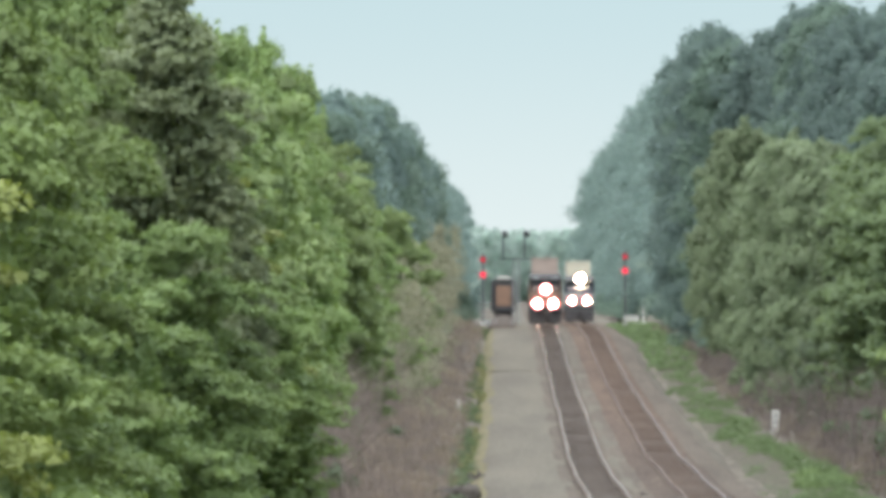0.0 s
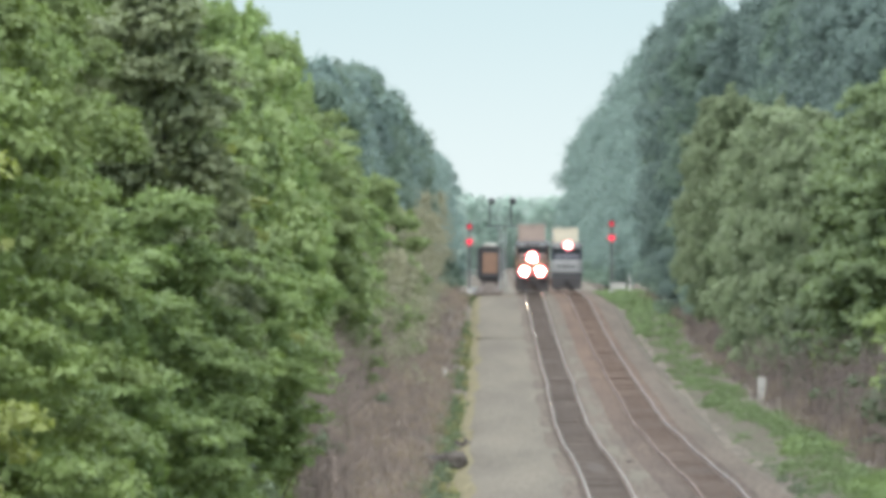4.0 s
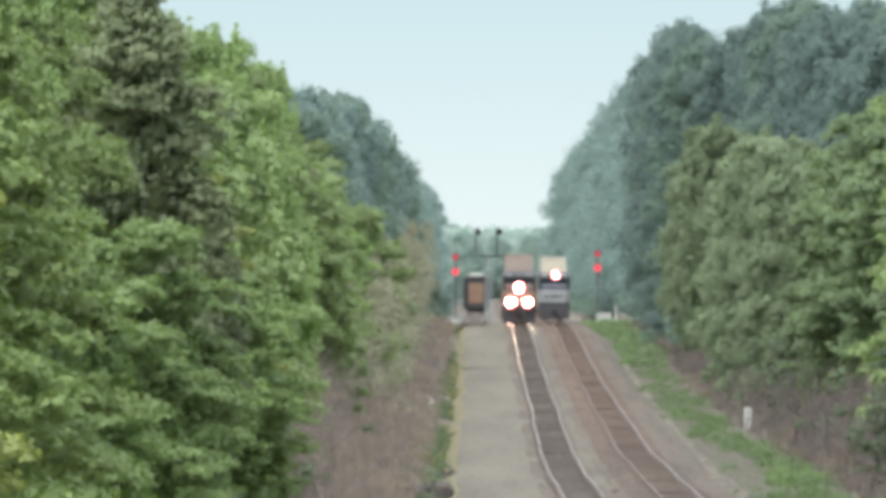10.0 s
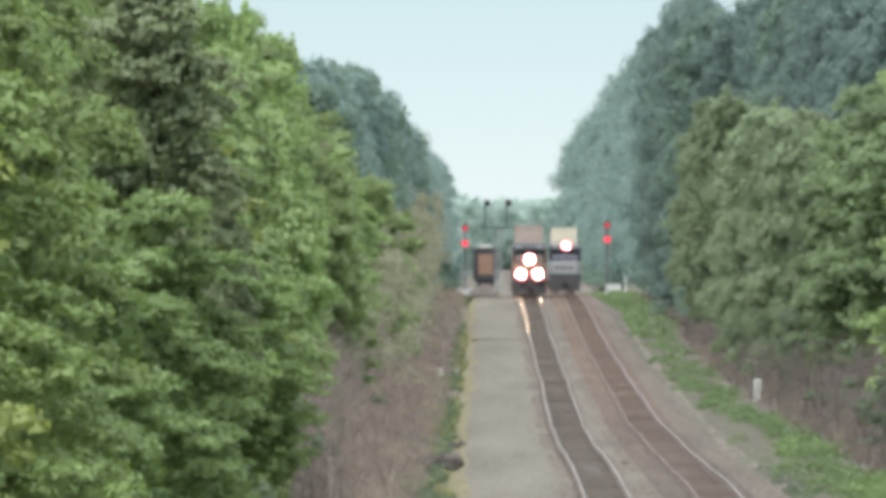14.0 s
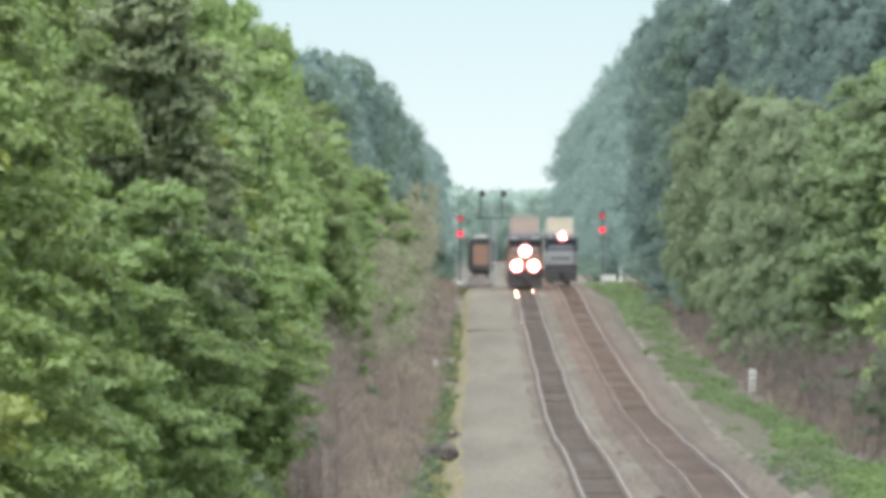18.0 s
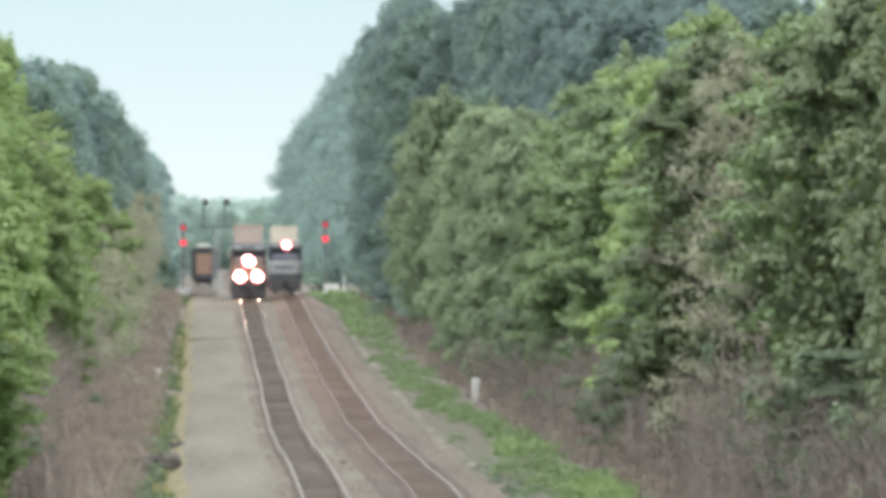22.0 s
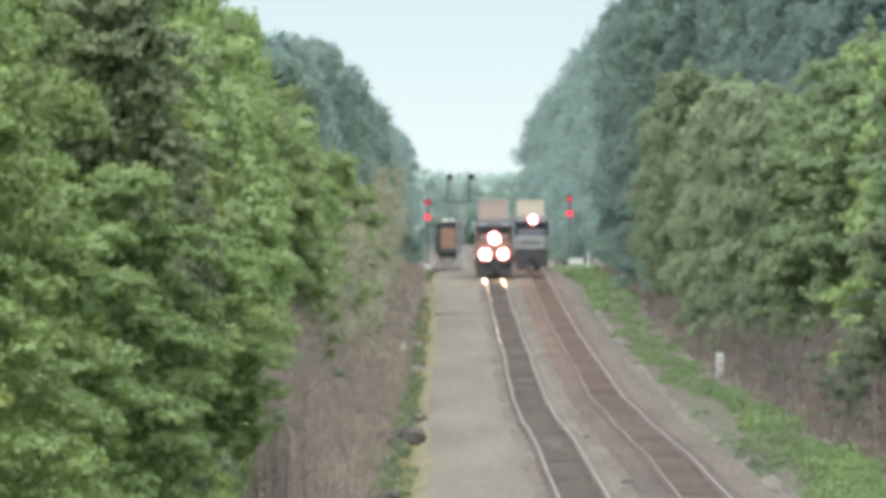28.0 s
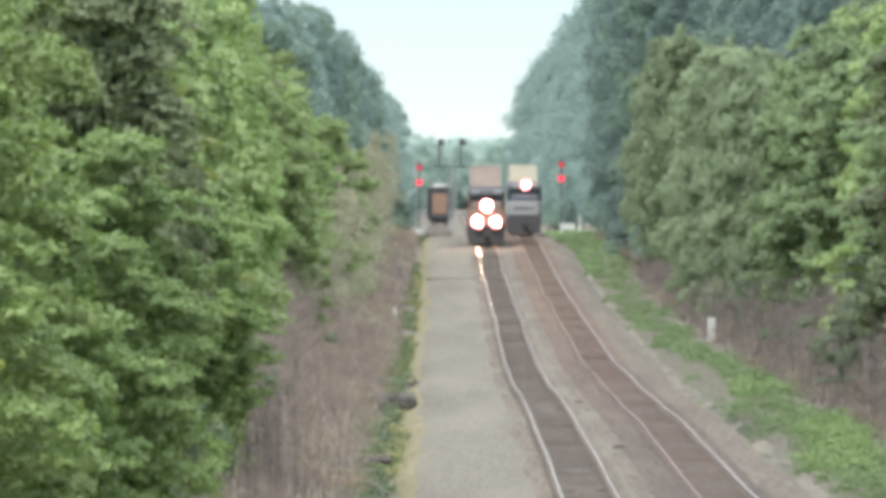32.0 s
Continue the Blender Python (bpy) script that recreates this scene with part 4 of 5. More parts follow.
stems("brush", 6, 10000, brush_right, M_GREYSTEM, "tangle of leafless grey-brown brush below the trees", 3, 0.02)


def tufts(name, seed, count, spot, material, label, size=0.3):
    rng = np.random.default_rng(seed)
    r = random.Random(seed)
    cs, rs = [], []
    for i in range(count):
        x, d, s = spot(r)
        cs.append((x, d, ground_z(x, d) + s * 0.25))
        rs.append(s)
    v, q = leaf_cloud(rng, cs, rs, count * 80, size, 0.75, corners=3)
    ob = new(name, cloud_mesh(name, v, q, material))
    tagged(ob, label, "grass", kind="stuff")


def patchy(r, seed, d0, span, scale):
    """A distance along the line, more often where a slow noise is high."""
    while True:
        d = d0 + span * r.random() ** 1.4
        if noise.noise((seed, d * scale, 0.5)) * 1.1 + 0.5 > r.random():
            return d


def verge_right(r):
    d = 440 + 1600 * r.random() ** 1.4
    c = float(np.interp(d, (440, 580, 640, 700, 760, 890, 1025, 1250, 1500, 2050), (13.4, 13.3, 13.1, 13.3, 13.3, 13.5, 13.3, 12.6, 12.4, 12.0)))
    while True:
        x, d = r.gauss(c, 0.65) - (1.6 * r.random() if r.random() < 0.14 else 0), d + r.uniform(-12, 12)
        if noise.noise((x * 0.45, d * 0.016, 3.0)) * 1.3 + 0.45 > r.random():
            break
    return x, d, r.uniform(0.14, 0.4) * (1.6 if r.random() < 0.1 else 1)


def verge_left(r):
    d = patchy(r, 8.0, 440, 1500, 0.035)
    return r.gauss(-2.15, 0.42), d, r.uniform(0.12, 0.36)


def verge_straw(r):
    d = patchy(r, 5.0, 440, 1100, 0.03)
    return r.gauss(-1.55, 0.38), d, r.uniform(0.05, 0.24)


def gravel_weeds(r):
    d = 450 + 900 * r.random() ** 1.3
    return -0.7 + 3.4 * r.random() ** 2.2, d, r.uniform(0.04, 0.09)


def saplings_left(r):
    d = 560 + 1500 * r.random() ** 1.3
    return edge_left(d) + r.uniform(-1.5, 1.6), d, r.uniform(2.5, 5.5)


def saplings_right(r):
    d = 430 + 1400 * r.random() ** 1.3
    return edge_right(d) + r.uniform(-1.0, 2.0), d, r.uniform(2.0, 5.0) * float(np.interp(d, (900, 1450), (1.0, 0.3)))


stems("saplings", 15, 2600, saplings_left, M_STEM, "tall leafless saplings and hanging vines", 9, 0.022)
stems("saplings", 16, 2600, saplings_right, M_GREYSTEM, "tall leafless saplings and hanging vines", 9, 0.022)
tufts("grass", 8, 2300, verge_right, M_GRASS, "fresh green grass and weeds on the verge", 0.085)


def verge_bright(r):
    if r.random() < 0.68:
        d = r.uniform(635, 745)
        return r.gauss(12.9 + (d - 660) * 0.013, 0.5), d, r.uniform(0.16, 0.5)
    d = r.uniform(845, 905)
    return r.gauss(13.5, 0.5), d, r.uniform(0.14, 0.42)


def gully(r):
    d = r.uniform(735, 840)
    return r.gauss(11.5, 0.4), d, r.uniform(0.06, 0.16)


tufts("grass", 17, 130, gully, M_LEAF_DARK, "sparse dull weeds in the hollow beside the gravel", 0.07)
tufts("grass", 13, 420, verge_bright, M_GRASS_BRIGHT, "bright yellowish green tall grass on the verge", 0.1)
tufts("grass", 9, 280, verge_left, M_GRASS, "low green weeds at the gravel's edge", 0.095)
tufts("grass", 10, 1500, verge_straw, M_STRAW, "yellowish weeds along the gravel's edge", 0.12)


def verge_dark(r):
    d = patchy(r, 15.0, 450, 800, 0.06)
    return r.gauss(-2.3, 0.4), d, r.uniform(0.15, 0.45)


tufts("weeds", 14, 170, verge_dark, M_LEAF_DARK, "dark brownish green weeds at the gravel's edge", 0.1)
tufts("weeds", 12, 160, gravel_weeds, M_STRAW, "sparse yellowish weeds growing in the gravel", 0.07)


def verge_far(r):
    d = r.uniform(1500, 2250)
    return r.uniform(10.6, 14.2), d, r.uniform(0.2, 0.5)


tufts("grass", 11, 700, verge_far, M_GRASS, "green grass near the signals", 0.16)
for i in range(16):
    d = rt.uniform(2150, 2450)
    plant_bush(rt.uniform(12.8, 14.4), d, rt.uniform(1.0, 1.8), rt.uniform(1.2, 2.8), "bushes under the eastern trees")
for i in range(10):
    d = rt.uniform(1800, 2300)
    plant_bush(rt.uniform(-5.4, -3.8), d, rt.uniform(0.9, 1.5), rt.uniform(1.2, 2.6), "bushes under the western trees")
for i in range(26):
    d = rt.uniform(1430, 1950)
    plant_bush(edge_right(d) + rt.uniform(-0.2, 5.5), d, rt.uniform(1.4, 2.2), rt.uniform(1.3, 2.6), "bushes under the eastern trees", K_HAZEBUSH)


# ---- trains ----
def bogie(parent, y, axles=3, label=""):
    bm = bmesh.new()
    half = 0.95 * axles - 0.2
    for s in (-1, 1):
        box(bm, s * 1.0 - 0.09, s * 1.0 + 0.09, y - half, y + half, 0.45, 0.85, 0.05)
    box(bm, -1.0, 1.0, y - 0.25, y + 0.25, 0.5, 0.9)
    b = part("bogie", bm, M_DARKSTEEL, parent)
    for i in range(axles):
        yy = y + (i - (axles - 1) / 2) * 1.85
        w = bmesh.new()
        for s in (-1, 1):
            cyl(w, (s * 0.68, yy, 0.51), (s * 0.82, yy, 0.51), 0.51, seg=20)
        cyl(w, (-0.7, yy, 0.51), (0.7, yy, 0.51), 0.09)
        part("wheelset", w, M_DARKSTEEL, b)


def lamp(name, parent, at, radius, glow, label):
    """A round lamp in a short can, its lens facing -y."""
    x, y, z = at
    bm = bmesh.new()
    cyl(bm, (0, 0.28, 0), (0, 0.0, 0), radius * 0.7, radius * 1.28, 24)
    can = part(name, bm, M_BLACK, parent, label)
    can.location = (x, y, z)
    # glowing ring that puts the lamp's glare halo into the shape
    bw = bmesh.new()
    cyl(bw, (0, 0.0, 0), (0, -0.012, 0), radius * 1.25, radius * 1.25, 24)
    part("halo_ring", bw, M_HALO, can)
    # lens larger than a real one, to stand in for glare
    ln = bmesh.new()
    bmesh.ops.create_uvsphere(ln, u_segments=24, v_segments=10, radius=radius * 0.68, matrix=Matrix.Diagonal((1, 0.18, 1, 1)))
    lens = part("lens", ln, glow, can)
    lens.location = (0, -0.02, 0)
    return can


def locomotive(name, label, body, band, roof, nose_lamp):
    """A wide-cab diesel; its front coupler at y = 0, the hood behind it towards +y."""
    root = thing(name, Matrix(), label, "locomotive")
    bm = bmesh.new()
    box(bm, -1.5, 1.5, 0.9, 21.6, 1.25, 1.6, 0.04)
    box(bm, -0.5, 0.5, 1.0, 21.5, 0.95, 1.25)
    part("underframe", bm, M_DARKSTEEL, root)
    bm = bmesh.new()
    for s in (-1, 1):
        prism(bm, [(0.75, 0.2), (0.45, 0.12), (0.62, 0.6), (0.9, 1.3), (1.05, 1.3), (1.05, 0.25)], min(s * 0.04, s * 1.45), max(s * 0.04, s * 1.45))
    part("snow_plough", bm, M_DARKSTEEL, root)
    bm = bmesh.new()
    box(bm, -0.16, 0.16, 0.0, 0.9, 0.72, 1.0, 0.05)
    box(bm, -0.24, 0.24, -0.05, 0.2, 0.62, 1.08, 0.06)
    part("coupler", bm, M_DARKSTEEL, root)
    bm = bmesh.new()
    box(bm, -1.5, 1.5, 0.85, 1.0, 1.0, 1.62, 0.03)
    part("end_plate", bm, M_BLACK, root)
    bm = bmesh.new()
    prism(bm, [(1.45, 1.6), (1.4, 2.0), (1.45, 3.05), (1.75, 3.4), (2.9, 3.62), (2.9, 1.6)], -1.2, 1.2)
    bmesh.ops.bevel(bm, geom=[e for e in bm.edges], offset=0.12, segments=2, affect="EDGES")
    part("nose", bm, body, root)
    bm = bmesh.new()
    box(bm, -1.24, 1.24, 1.34, 1.5, 1.72, 2.95, 0.05)
    box(bm, -1.56, -1.2, 2.7, 2.9, 1.72, 2.95, 0.04)
    box(bm, 1.2, 1.56, 2.7, 2.9, 1.72, 2.95, 0.04)
    part("nose_panel", bm, band, root)
    bm = bmesh.new()
    prism(bm, [(2.85, 1.6), (2.85, 3.5), (3.0, 4.2), (5.6, 4.2), (5.6, 1.6)], -1.53, 1.53)
    part("cab", bm, body, root)
    bm = bmesh.new()
    prism(bm, [(2.78, 4.05), (2.85, 4.3), (3.2, 4.52), (5.6, 4.62), (5.75, 4.2), (3.0, 4.06)], -1.5, 1.5)
    bmesh.ops.bevel(bm, geom=[e for e in bm.edges], offset=0.08, segments=2, affect="EDGES")
    part("cab_roof", bm, roof, root)
    for s in (-1, 1):
        bm = bmesh.new()
        box(bm, min(s * 0.12, s * 1.3), max(s * 0.12, s * 1.3), 2.82, 2.87, 3.52, 4.02, 0.02)
        part("windscreen", bm, M_GLASS, root)
        bm = bmesh.new()
        box(bm, s * 1.53 - 0.02, s * 1.53 + 0.02, 3.5, 5.1, 3.2, 3.95, 0.015)
        part("side_window", bm, M_GLASS, root)
        bm = bmesh.new()
        box(bm, min(s * 0.62, s * 1.25), max(s * 0.62, s * 1.25), 2.74, 2.9, 4.2, 4.42, 0.03)
        part("number_board", bm, M_GREYBOX, root)
        for i in range(3):
            part("step", box(bmesh.new(), min(s * 1.05, s * 1.5), max(s * 1.05, s * 1.5), 1.0 + i * 0.08, 1.5, 0.35 + i * 0.32, 0.4 + i * 0.32), M_DARKSTEEL, root)
        bm = bmesh.new()
        for y in (1.05, 1.35):
            cyl(bm, (s * 1.45, y, 1.6), (s * 1.45, y, 2.7), 0.022, seg=6)
        cyl(bm, (s * 1.45, 1.05, 2.7), (s * 0.5, 1.05, 2.7), 0.022, seg=6)
        for y in range(6, 22, 2):
            cyl(bm, (s * 1.47, y, 1.6), (s * 1.47, y, 2.65), 0.02, seg=6)
        cyl(bm, (s * 1.47, 5.8, 2.65), (s * 1.47, 21.2, 2.65), 0.02, seg=6)
        part("handrail", bm, M_STEEL, root)
    bm = bmesh.new()
    prism(bm, [(5.6, 1.6), (5.6, 4.35), (21.0, 4.35), (21.0, 1.6)], -0.95, 0.95)
    bmesh.ops.bevel(bm, geom=[e for e in bm.edges if abs(e.verts[0].co.z - 4.35) < 0.01 and abs(e.verts[1].co.z - 4.35) < 0.01], offset=0.2, segments=3, affect="EDGES")
    part("long_hood", bm, body, root)
    bm = bmesh.new()
    box(bm, -1.5, 1.5, 17.0, 20.8, 3.5, 4.7, 0.15)
    part("radiator", bm, roof, root)
    for y in (8.5, 11.5, 14.5):
        bm = bmesh.new()
        cyl(bm, (0, y, 4.3), (0, y, 4.6), 0.55, seg=20)
        part("roof_fan", bm, M_DARKSTEEL, root)
    bm = bmesh.new()
    box(bm, -1.4, 1.4, 8.6, 13.4, 0.35, 1.25, 0.2)
    part("fuel_tank", bm, M_BLACK, root)
    bogie(root, 5.0)
    bogie(root, 17.6)
    if nose_lamp:
        lamp("headlamp", root, (0, 1.3, 3.22), 0.42, M_HEAD, "dazzling headlamp on the nose")
    else:
        can = lamp("headlamp", root, (0.12, 2.7, 4.42), 0.36, M_DIM, "glowing headlamp above the cab windows")
        bm = bmesh.new()
        bmesh.ops.create_uvsphere(bm, u_segments=24, v_segments=12, radius=0.4, matrix=Matrix.Diagonal((1, 0.3, 1, 1)))
        part("bulb", bm, M_HEAD, can, "dazzling bulb").location = (0, -0.03, 0)
    return root


def container(colour, label, length=12.2, height=2.9):
    root = thing("shipping_container", Matrix(), label, "container", "containers on the trains")
    bm = bmesh.new()
    box(bm, -1.15, 1.15, 0.06, length - 0.06, 0.06, height - 0.05)
    part("body", bm, colour, root)
    bm = bmesh.new()
    for s in (-1, 1):
        for y in (0.0, length - 0.16):
            box(bm, min(s * 1.06, s * 1.22), max(s * 1.06, s * 1.22), y, y + 0.16, 0, height)
        for z in (0, height - 0.14):
            box(bm, min(s * 1.08, s * 1.215), max(s * 1.08, s * 1.215), 0.16, length - 0.16, z, z + 0.14)
    for y in (0.0, length - 0.15):
        for z in (0, height - 0.14):
            box(bm, -1.06, 1.06, y, y + 0.15, z, z + 0.14)
    part("corner_frame", bm, colour, root)
    rib = bpy.data.meshes.new("rib")
    rb = bmesh.new()
    box(rb, -0.03, 0.03, -0.12, 0.12, 0.16, height - 0.16)
    rb.to_mesh(rib)
    rb.free()
    rib.materials.append(colour)
    for s in (-1, 1):
        for i in range(int(length / 0.6) - 1):
            o = new("rib", rib)
            o.parent, o.location = root, (s * 1.165, 0.6 + i * 0.6, 0)
    end = bpy.data.meshes.new("end_panel")
    eb = bmesh.new()
    box(eb, -0.1, 0.1, 0.02, 0.07, 0.18, height - 0.18)
    eb.to_mesh(end)
    eb.free()
    end.materials.append(colour)
    for x in (-0.85, -0.5, -0.14, 0.2, 0.55, 0.9):
        o = new("end_panel", end)
        o.parent, o.location = root, (x, 0, 0)
    return root


def well_car(label):
    """A well wagon for stacked containers, 16 m long, front at y = 0."""
    root = thing("well_wagon", Matrix(), label, "railway wagon", "well wagons")
    for s in (-1, 1):
        bm = bmesh.new()
        box(bm, s * 1.4 - 0.08, s * 1.4 + 0.08, 1.6, 14.4, 0.35, 1.25, 0.04)
        for i in range(9):
            box(bm, s * 1.49 - 0.03, s * 1.49 + 0.03, 2.0 + i * 1.5, 2.1 + i * 1.5, 0.4, 1.2)
        part("side_sill", bm, M_RUSSET, root)
    bm = bmesh.new()
    box(bm, -1.4, 1.4, 1.7, 14.3, 0.3, 0.4)
    part("well_floor", bm, M_DARKSTEEL, root)
    for y0, y1 in ((0.5, 1.7), (14.3, 15.5)):
        bm = bmesh.new()
        box(bm, -1.45, 1.45, y0, y1, 0.95, 1.25, 0.04)
        box(bm, -0.2, 0.2, y0 - 0.45, y1 + 0.45, 0.75, 1.0)
        part("end_platform", bm, M_RUSSET, root)
    bogie(root, 1.2, 2)
    bogie(root, 14.8, 2)
    return root


MAIN_LOCO = locomotive("diesel_locomotive", "dark locomotive with russet nose and three blazing white lamps", M_RUSSET, M_ORANGE, M_BLACK, True)
for s in (-0.73, 0.73):
    lamp("ditch_light", MAIN_LOCO, (s, 0.3, 1.95), 0.42, M_HEAD, "dazzling white ditch light")
RIGHT_LOCO = locomotive("diesel_locomotive", "black locomotive with a white band across its nose", M_NAVY, M_DULLWHITE, M_BLACK, False)
RIGHT_DITCH = [lamp("ditch_light", RIGHT_LOCO, (s, 1.08, 2.2), 0.36, M_HEAD, "ditch light that goes out as the train comes on") for s in (-0.73, 0.73)]
for x in (-0.75, -0.25, 0.2, 0.62):
    part("nose_mark", box(bmesh.new(), x - 0.14, x + 0.14, 1.325, 1.338, 2.2, 2.45), M_NAVY, RIGHT_LOCO, "dark bar of lettering")

TRAIN = []                              # thing, track offset, distance behind the front, height, front at 0 s, speed
for loco, off, front, speed, colours in (
        (MAIN_LOCO, MAIN, 1868.0, 6.9, ((M_TAN, M_SALMON), (M_GREYBOX, M_RUSSET), (M_BLUEBOX, M_TAN), (M_CREAM, M_GREYBOX))),
        (RIGHT_LOCO, RIGHT, 2040.0, 7.3, ((M_GREYBOX, M_CREAM), (M_TAN, M_BLUEBOX), (M_RUSSET, M_CREAM), (M_GREYBOX, M_TAN)))):
    TRAIN.append((loco, off, 0.0, 0.0, front, speed))
    for i, (low, high) in enumerate(colours):
        back = 22.6 + i * 16.6
        names = {M_TAN: "tan", M_SALMON: "haze-paled salmon", M_GREYBOX: "grey", M_RUSSET: "russet", M_BLUEBOX: "blue", M_CREAM: "cream"}
        TRAIN.append((well_car("rusty red well wagon carrying two stacked containers"), off, back, 0.0, front, speed))
        TRAIN.append((container(low, names[low] + " ribbed steel container in the wagon's well"), off, back + 1.9, 0.4, front, speed))
        TRAIN.append((container(high, names[high] + " ribbed steel container stacked on another"), off, back + 1.9, 3.3, front, speed))


# the standing car on the siding
def standing_car(d):
    x, z = line_at(d)
    root = thing("railway_carriage", Matrix.Translation((x + SIDING, d, z)), "dark carriage with an orange end standing on the siding", "railway carriage")
    bm = bmesh.new()
    prism(bm, [(0.6, 1.0), (0.6, 4.2), (16, 4.2), (16, 1.0)], -1.53, 1.53)
    part("body", bm, M_BLACK, root)
    bm = bmesh.new()
    outline = [(-1.55, 4.2), (-1.45, 4.45), (-0.9, 4.68), (0.9, 4.68), (1.45, 4.45), (1.55, 4.2)]
    a = [bm.verts.new((px, 0.5, pz)) for px, pz in outline]
    b = [bm.verts.new((px, 16.1, pz)) for px, pz in outline]
    bm.faces.new(a[::-1])
    bm.faces.new(b)
    for i in range(6):
        j = (i + 1) % 6
        bm.faces.new((a[i], a[j], b[j], b[i]))
    part("roof", bm, M_BLACK, root)
    bm = bmesh.new()
    box(bm, -0.88, 0.88, 0.5, 0.62, 1.45, 3.85, 0.05)
    part("end_door", bm, M_ORANGE, root, "orange end panel")
    for s in (-1, 1):
        part("end_post", box(bmesh.new(), min(s * 1.0, s * 1.12), max(s * 1.0, s * 1.12), 0.48, 0.6, 1.1, 4.1), M_DARKSTEEL, root)
        part("grab_rail", cyl(bmesh.new(), (s * 1.35, 0.55, 1.1), (s * 1.35, 0.55, 3.2), 0.03, seg=6), M_DARKSTEEL, root)
    # white block standing in for the bright reflection on the roof's end
    bm = bmesh.new()
    box(bm, -0.8, 0.8, 0.3, 1.4, 4.62, 4.98, 0.08)
    part("roof_glint", bm, M_POSTWHITE, root, "white block painted for the bright light on the roof's end")
    bm = bmesh.new()
    box(bm, -1.4, 1.4, 0.5, 16, 0.75, 1.0)
    box(bm, -0.2, 0.2, 0.0, 0.6, 0.7, 1.0, 0.04)
    part("underframe", bm, M_DARKSTEEL, root)
    bogie(root, 3.0, 2)
    bogie(root, 13.5, 2)


standing_car(2400.0)


# ---- signals ----
def signal_head(parent, x, z, lit, y=0.0, wide=0.3):
    bm = bmesh.new()
    cyl(bm, (x, y + 0.02, z), (x, y + 0.07, z), 0.36, seg=24)
    head = part("backing_disc", bm, M_SIGNALBLACK, parent)
    bm = bmesh.new()
    cyl(bm, (x, y - 0.4, z + 0.06), (x, y + 0.02, z + 0.03), 0.2, 0.16, 16)
    if lit:
        bm.free()
        bm = bmesh.new()
        box(bm, x - 0.22, x + 0.22, y - 0.35, y + 0.02, z + 0.3, z + 0.34)
    part("hood", bm, M_SIGNALBLACK, head)
    if lit:
        bm = bmesh.new()
        cyl(bm, (x, y - 0.03, z), (x, y + 0.015, z), wide, seg=20)
        part("lens", bm, M_RED if wide > 0.3 else M_RED_DIM, head, "glowing red lens")


def mast_signal(x, d, zs, label):
    g = ground_z(x, d)
    root = thing("railway_signal", Matrix.Translation((x, d, g)), label, "signal", "red line-side signals")
    bm = bmesh.new()
    cyl(bm, (0, 0.15, -0.3), (0, 0.15, zs[0] - g + 0.7), 0.09, seg=10)
    part("mast", bm, M_MAST, root)
    bm = bmesh.new()
    box(bm, -0.3, 0.3, -0.15, 0.45, -0.3, 0.5, 0.04)
    part("footing", bm, M_WHITE, root)
    bm = bmesh.new()
    for s in (-0.2, 0.2):
        cyl(bm, (s, 0.42, 0.4), (s, 0.42, zs[0] - g), 0.02, seg=6)
    for i in range(int((zs[0] - g) / 0.35)):
        cyl(bm, (-0.2, 0.42, 0.6 + i * 0.35), (0.2, 0.42, 0.6 + i * 0.35), 0.014, seg=5)
    part("ladder", bm, M_STEEL, root)
    for z, wide in zip(zs, (0.28, 0.36)):
        signal_head(root, 0, z - g, True, wide=wide)


mast_signal(-2.75, 2118.0, (9.15, 7.6), "tall signal mast showing two red lights")
mast_signal(12.05, 2118.0, (9.45, 8.0), "signal mast beside the trees showing two red lights")


def bracket_signal(x, d):
    g = line_at(d)[1] - 0.3
    root = thing("bracket_signal", Matrix.Translation((x, d, g)), "grey bracket signal with two dark heads on tall stems", "signal")
    deck = 9.15 - g
    for s in (-0.3, 0.3):
        for y in (0, 0.5):
            part("mast_leg", cyl(bmesh.new(), (s, y, -0.3), (s, y, deck), 0.07, seg=8), M_STEEL, root)
    for i in range(9):
        z = 0.2 + i * deck / 9
        part("brace", cyl(bmesh.new(), (-0.3, 0, z), (0.3, 0, z + deck / 9), 0.03, seg=6), M_STEEL, root)
        part("brace", cyl(bmesh.new(), (0.3, 0.5, z), (-0.3, 0.5, z + deck / 9), 0.03, seg=6), M_STEEL, root)
    bm = bmesh.new()
    box(bm, -1.75, 1.55, -0.1, 0.75, deck, deck + 0.14)
    part("platform", bm, M_MAST, root)
    bm = bmesh.new()
    for px in (-1.7, -0.6, 0.5, 1.5):
        cyl(bm, (px, 0.7, deck), (px, 0.7, deck + 1.0), 0.02, seg=6)
    cyl(bm, (-1.7, 0.7, deck + 1.0), (1.5, 0.7, deck + 1.0), 0.02, seg=6)
    part("railing", bm, M_STEEL, root)
    for px in (-1.35, 0.85):
        bm = bmesh.new()
        cyl(bm, (px, 0.3, deck), (px, 0.3, 12.1 - g), 0.075, seg=8)
        part("stem", bm, M_MAST, root)
        signal_head(root, px + 0.2, 11.75 - g, False, 0.1)


bracket_signal(0.7, 2105.0)


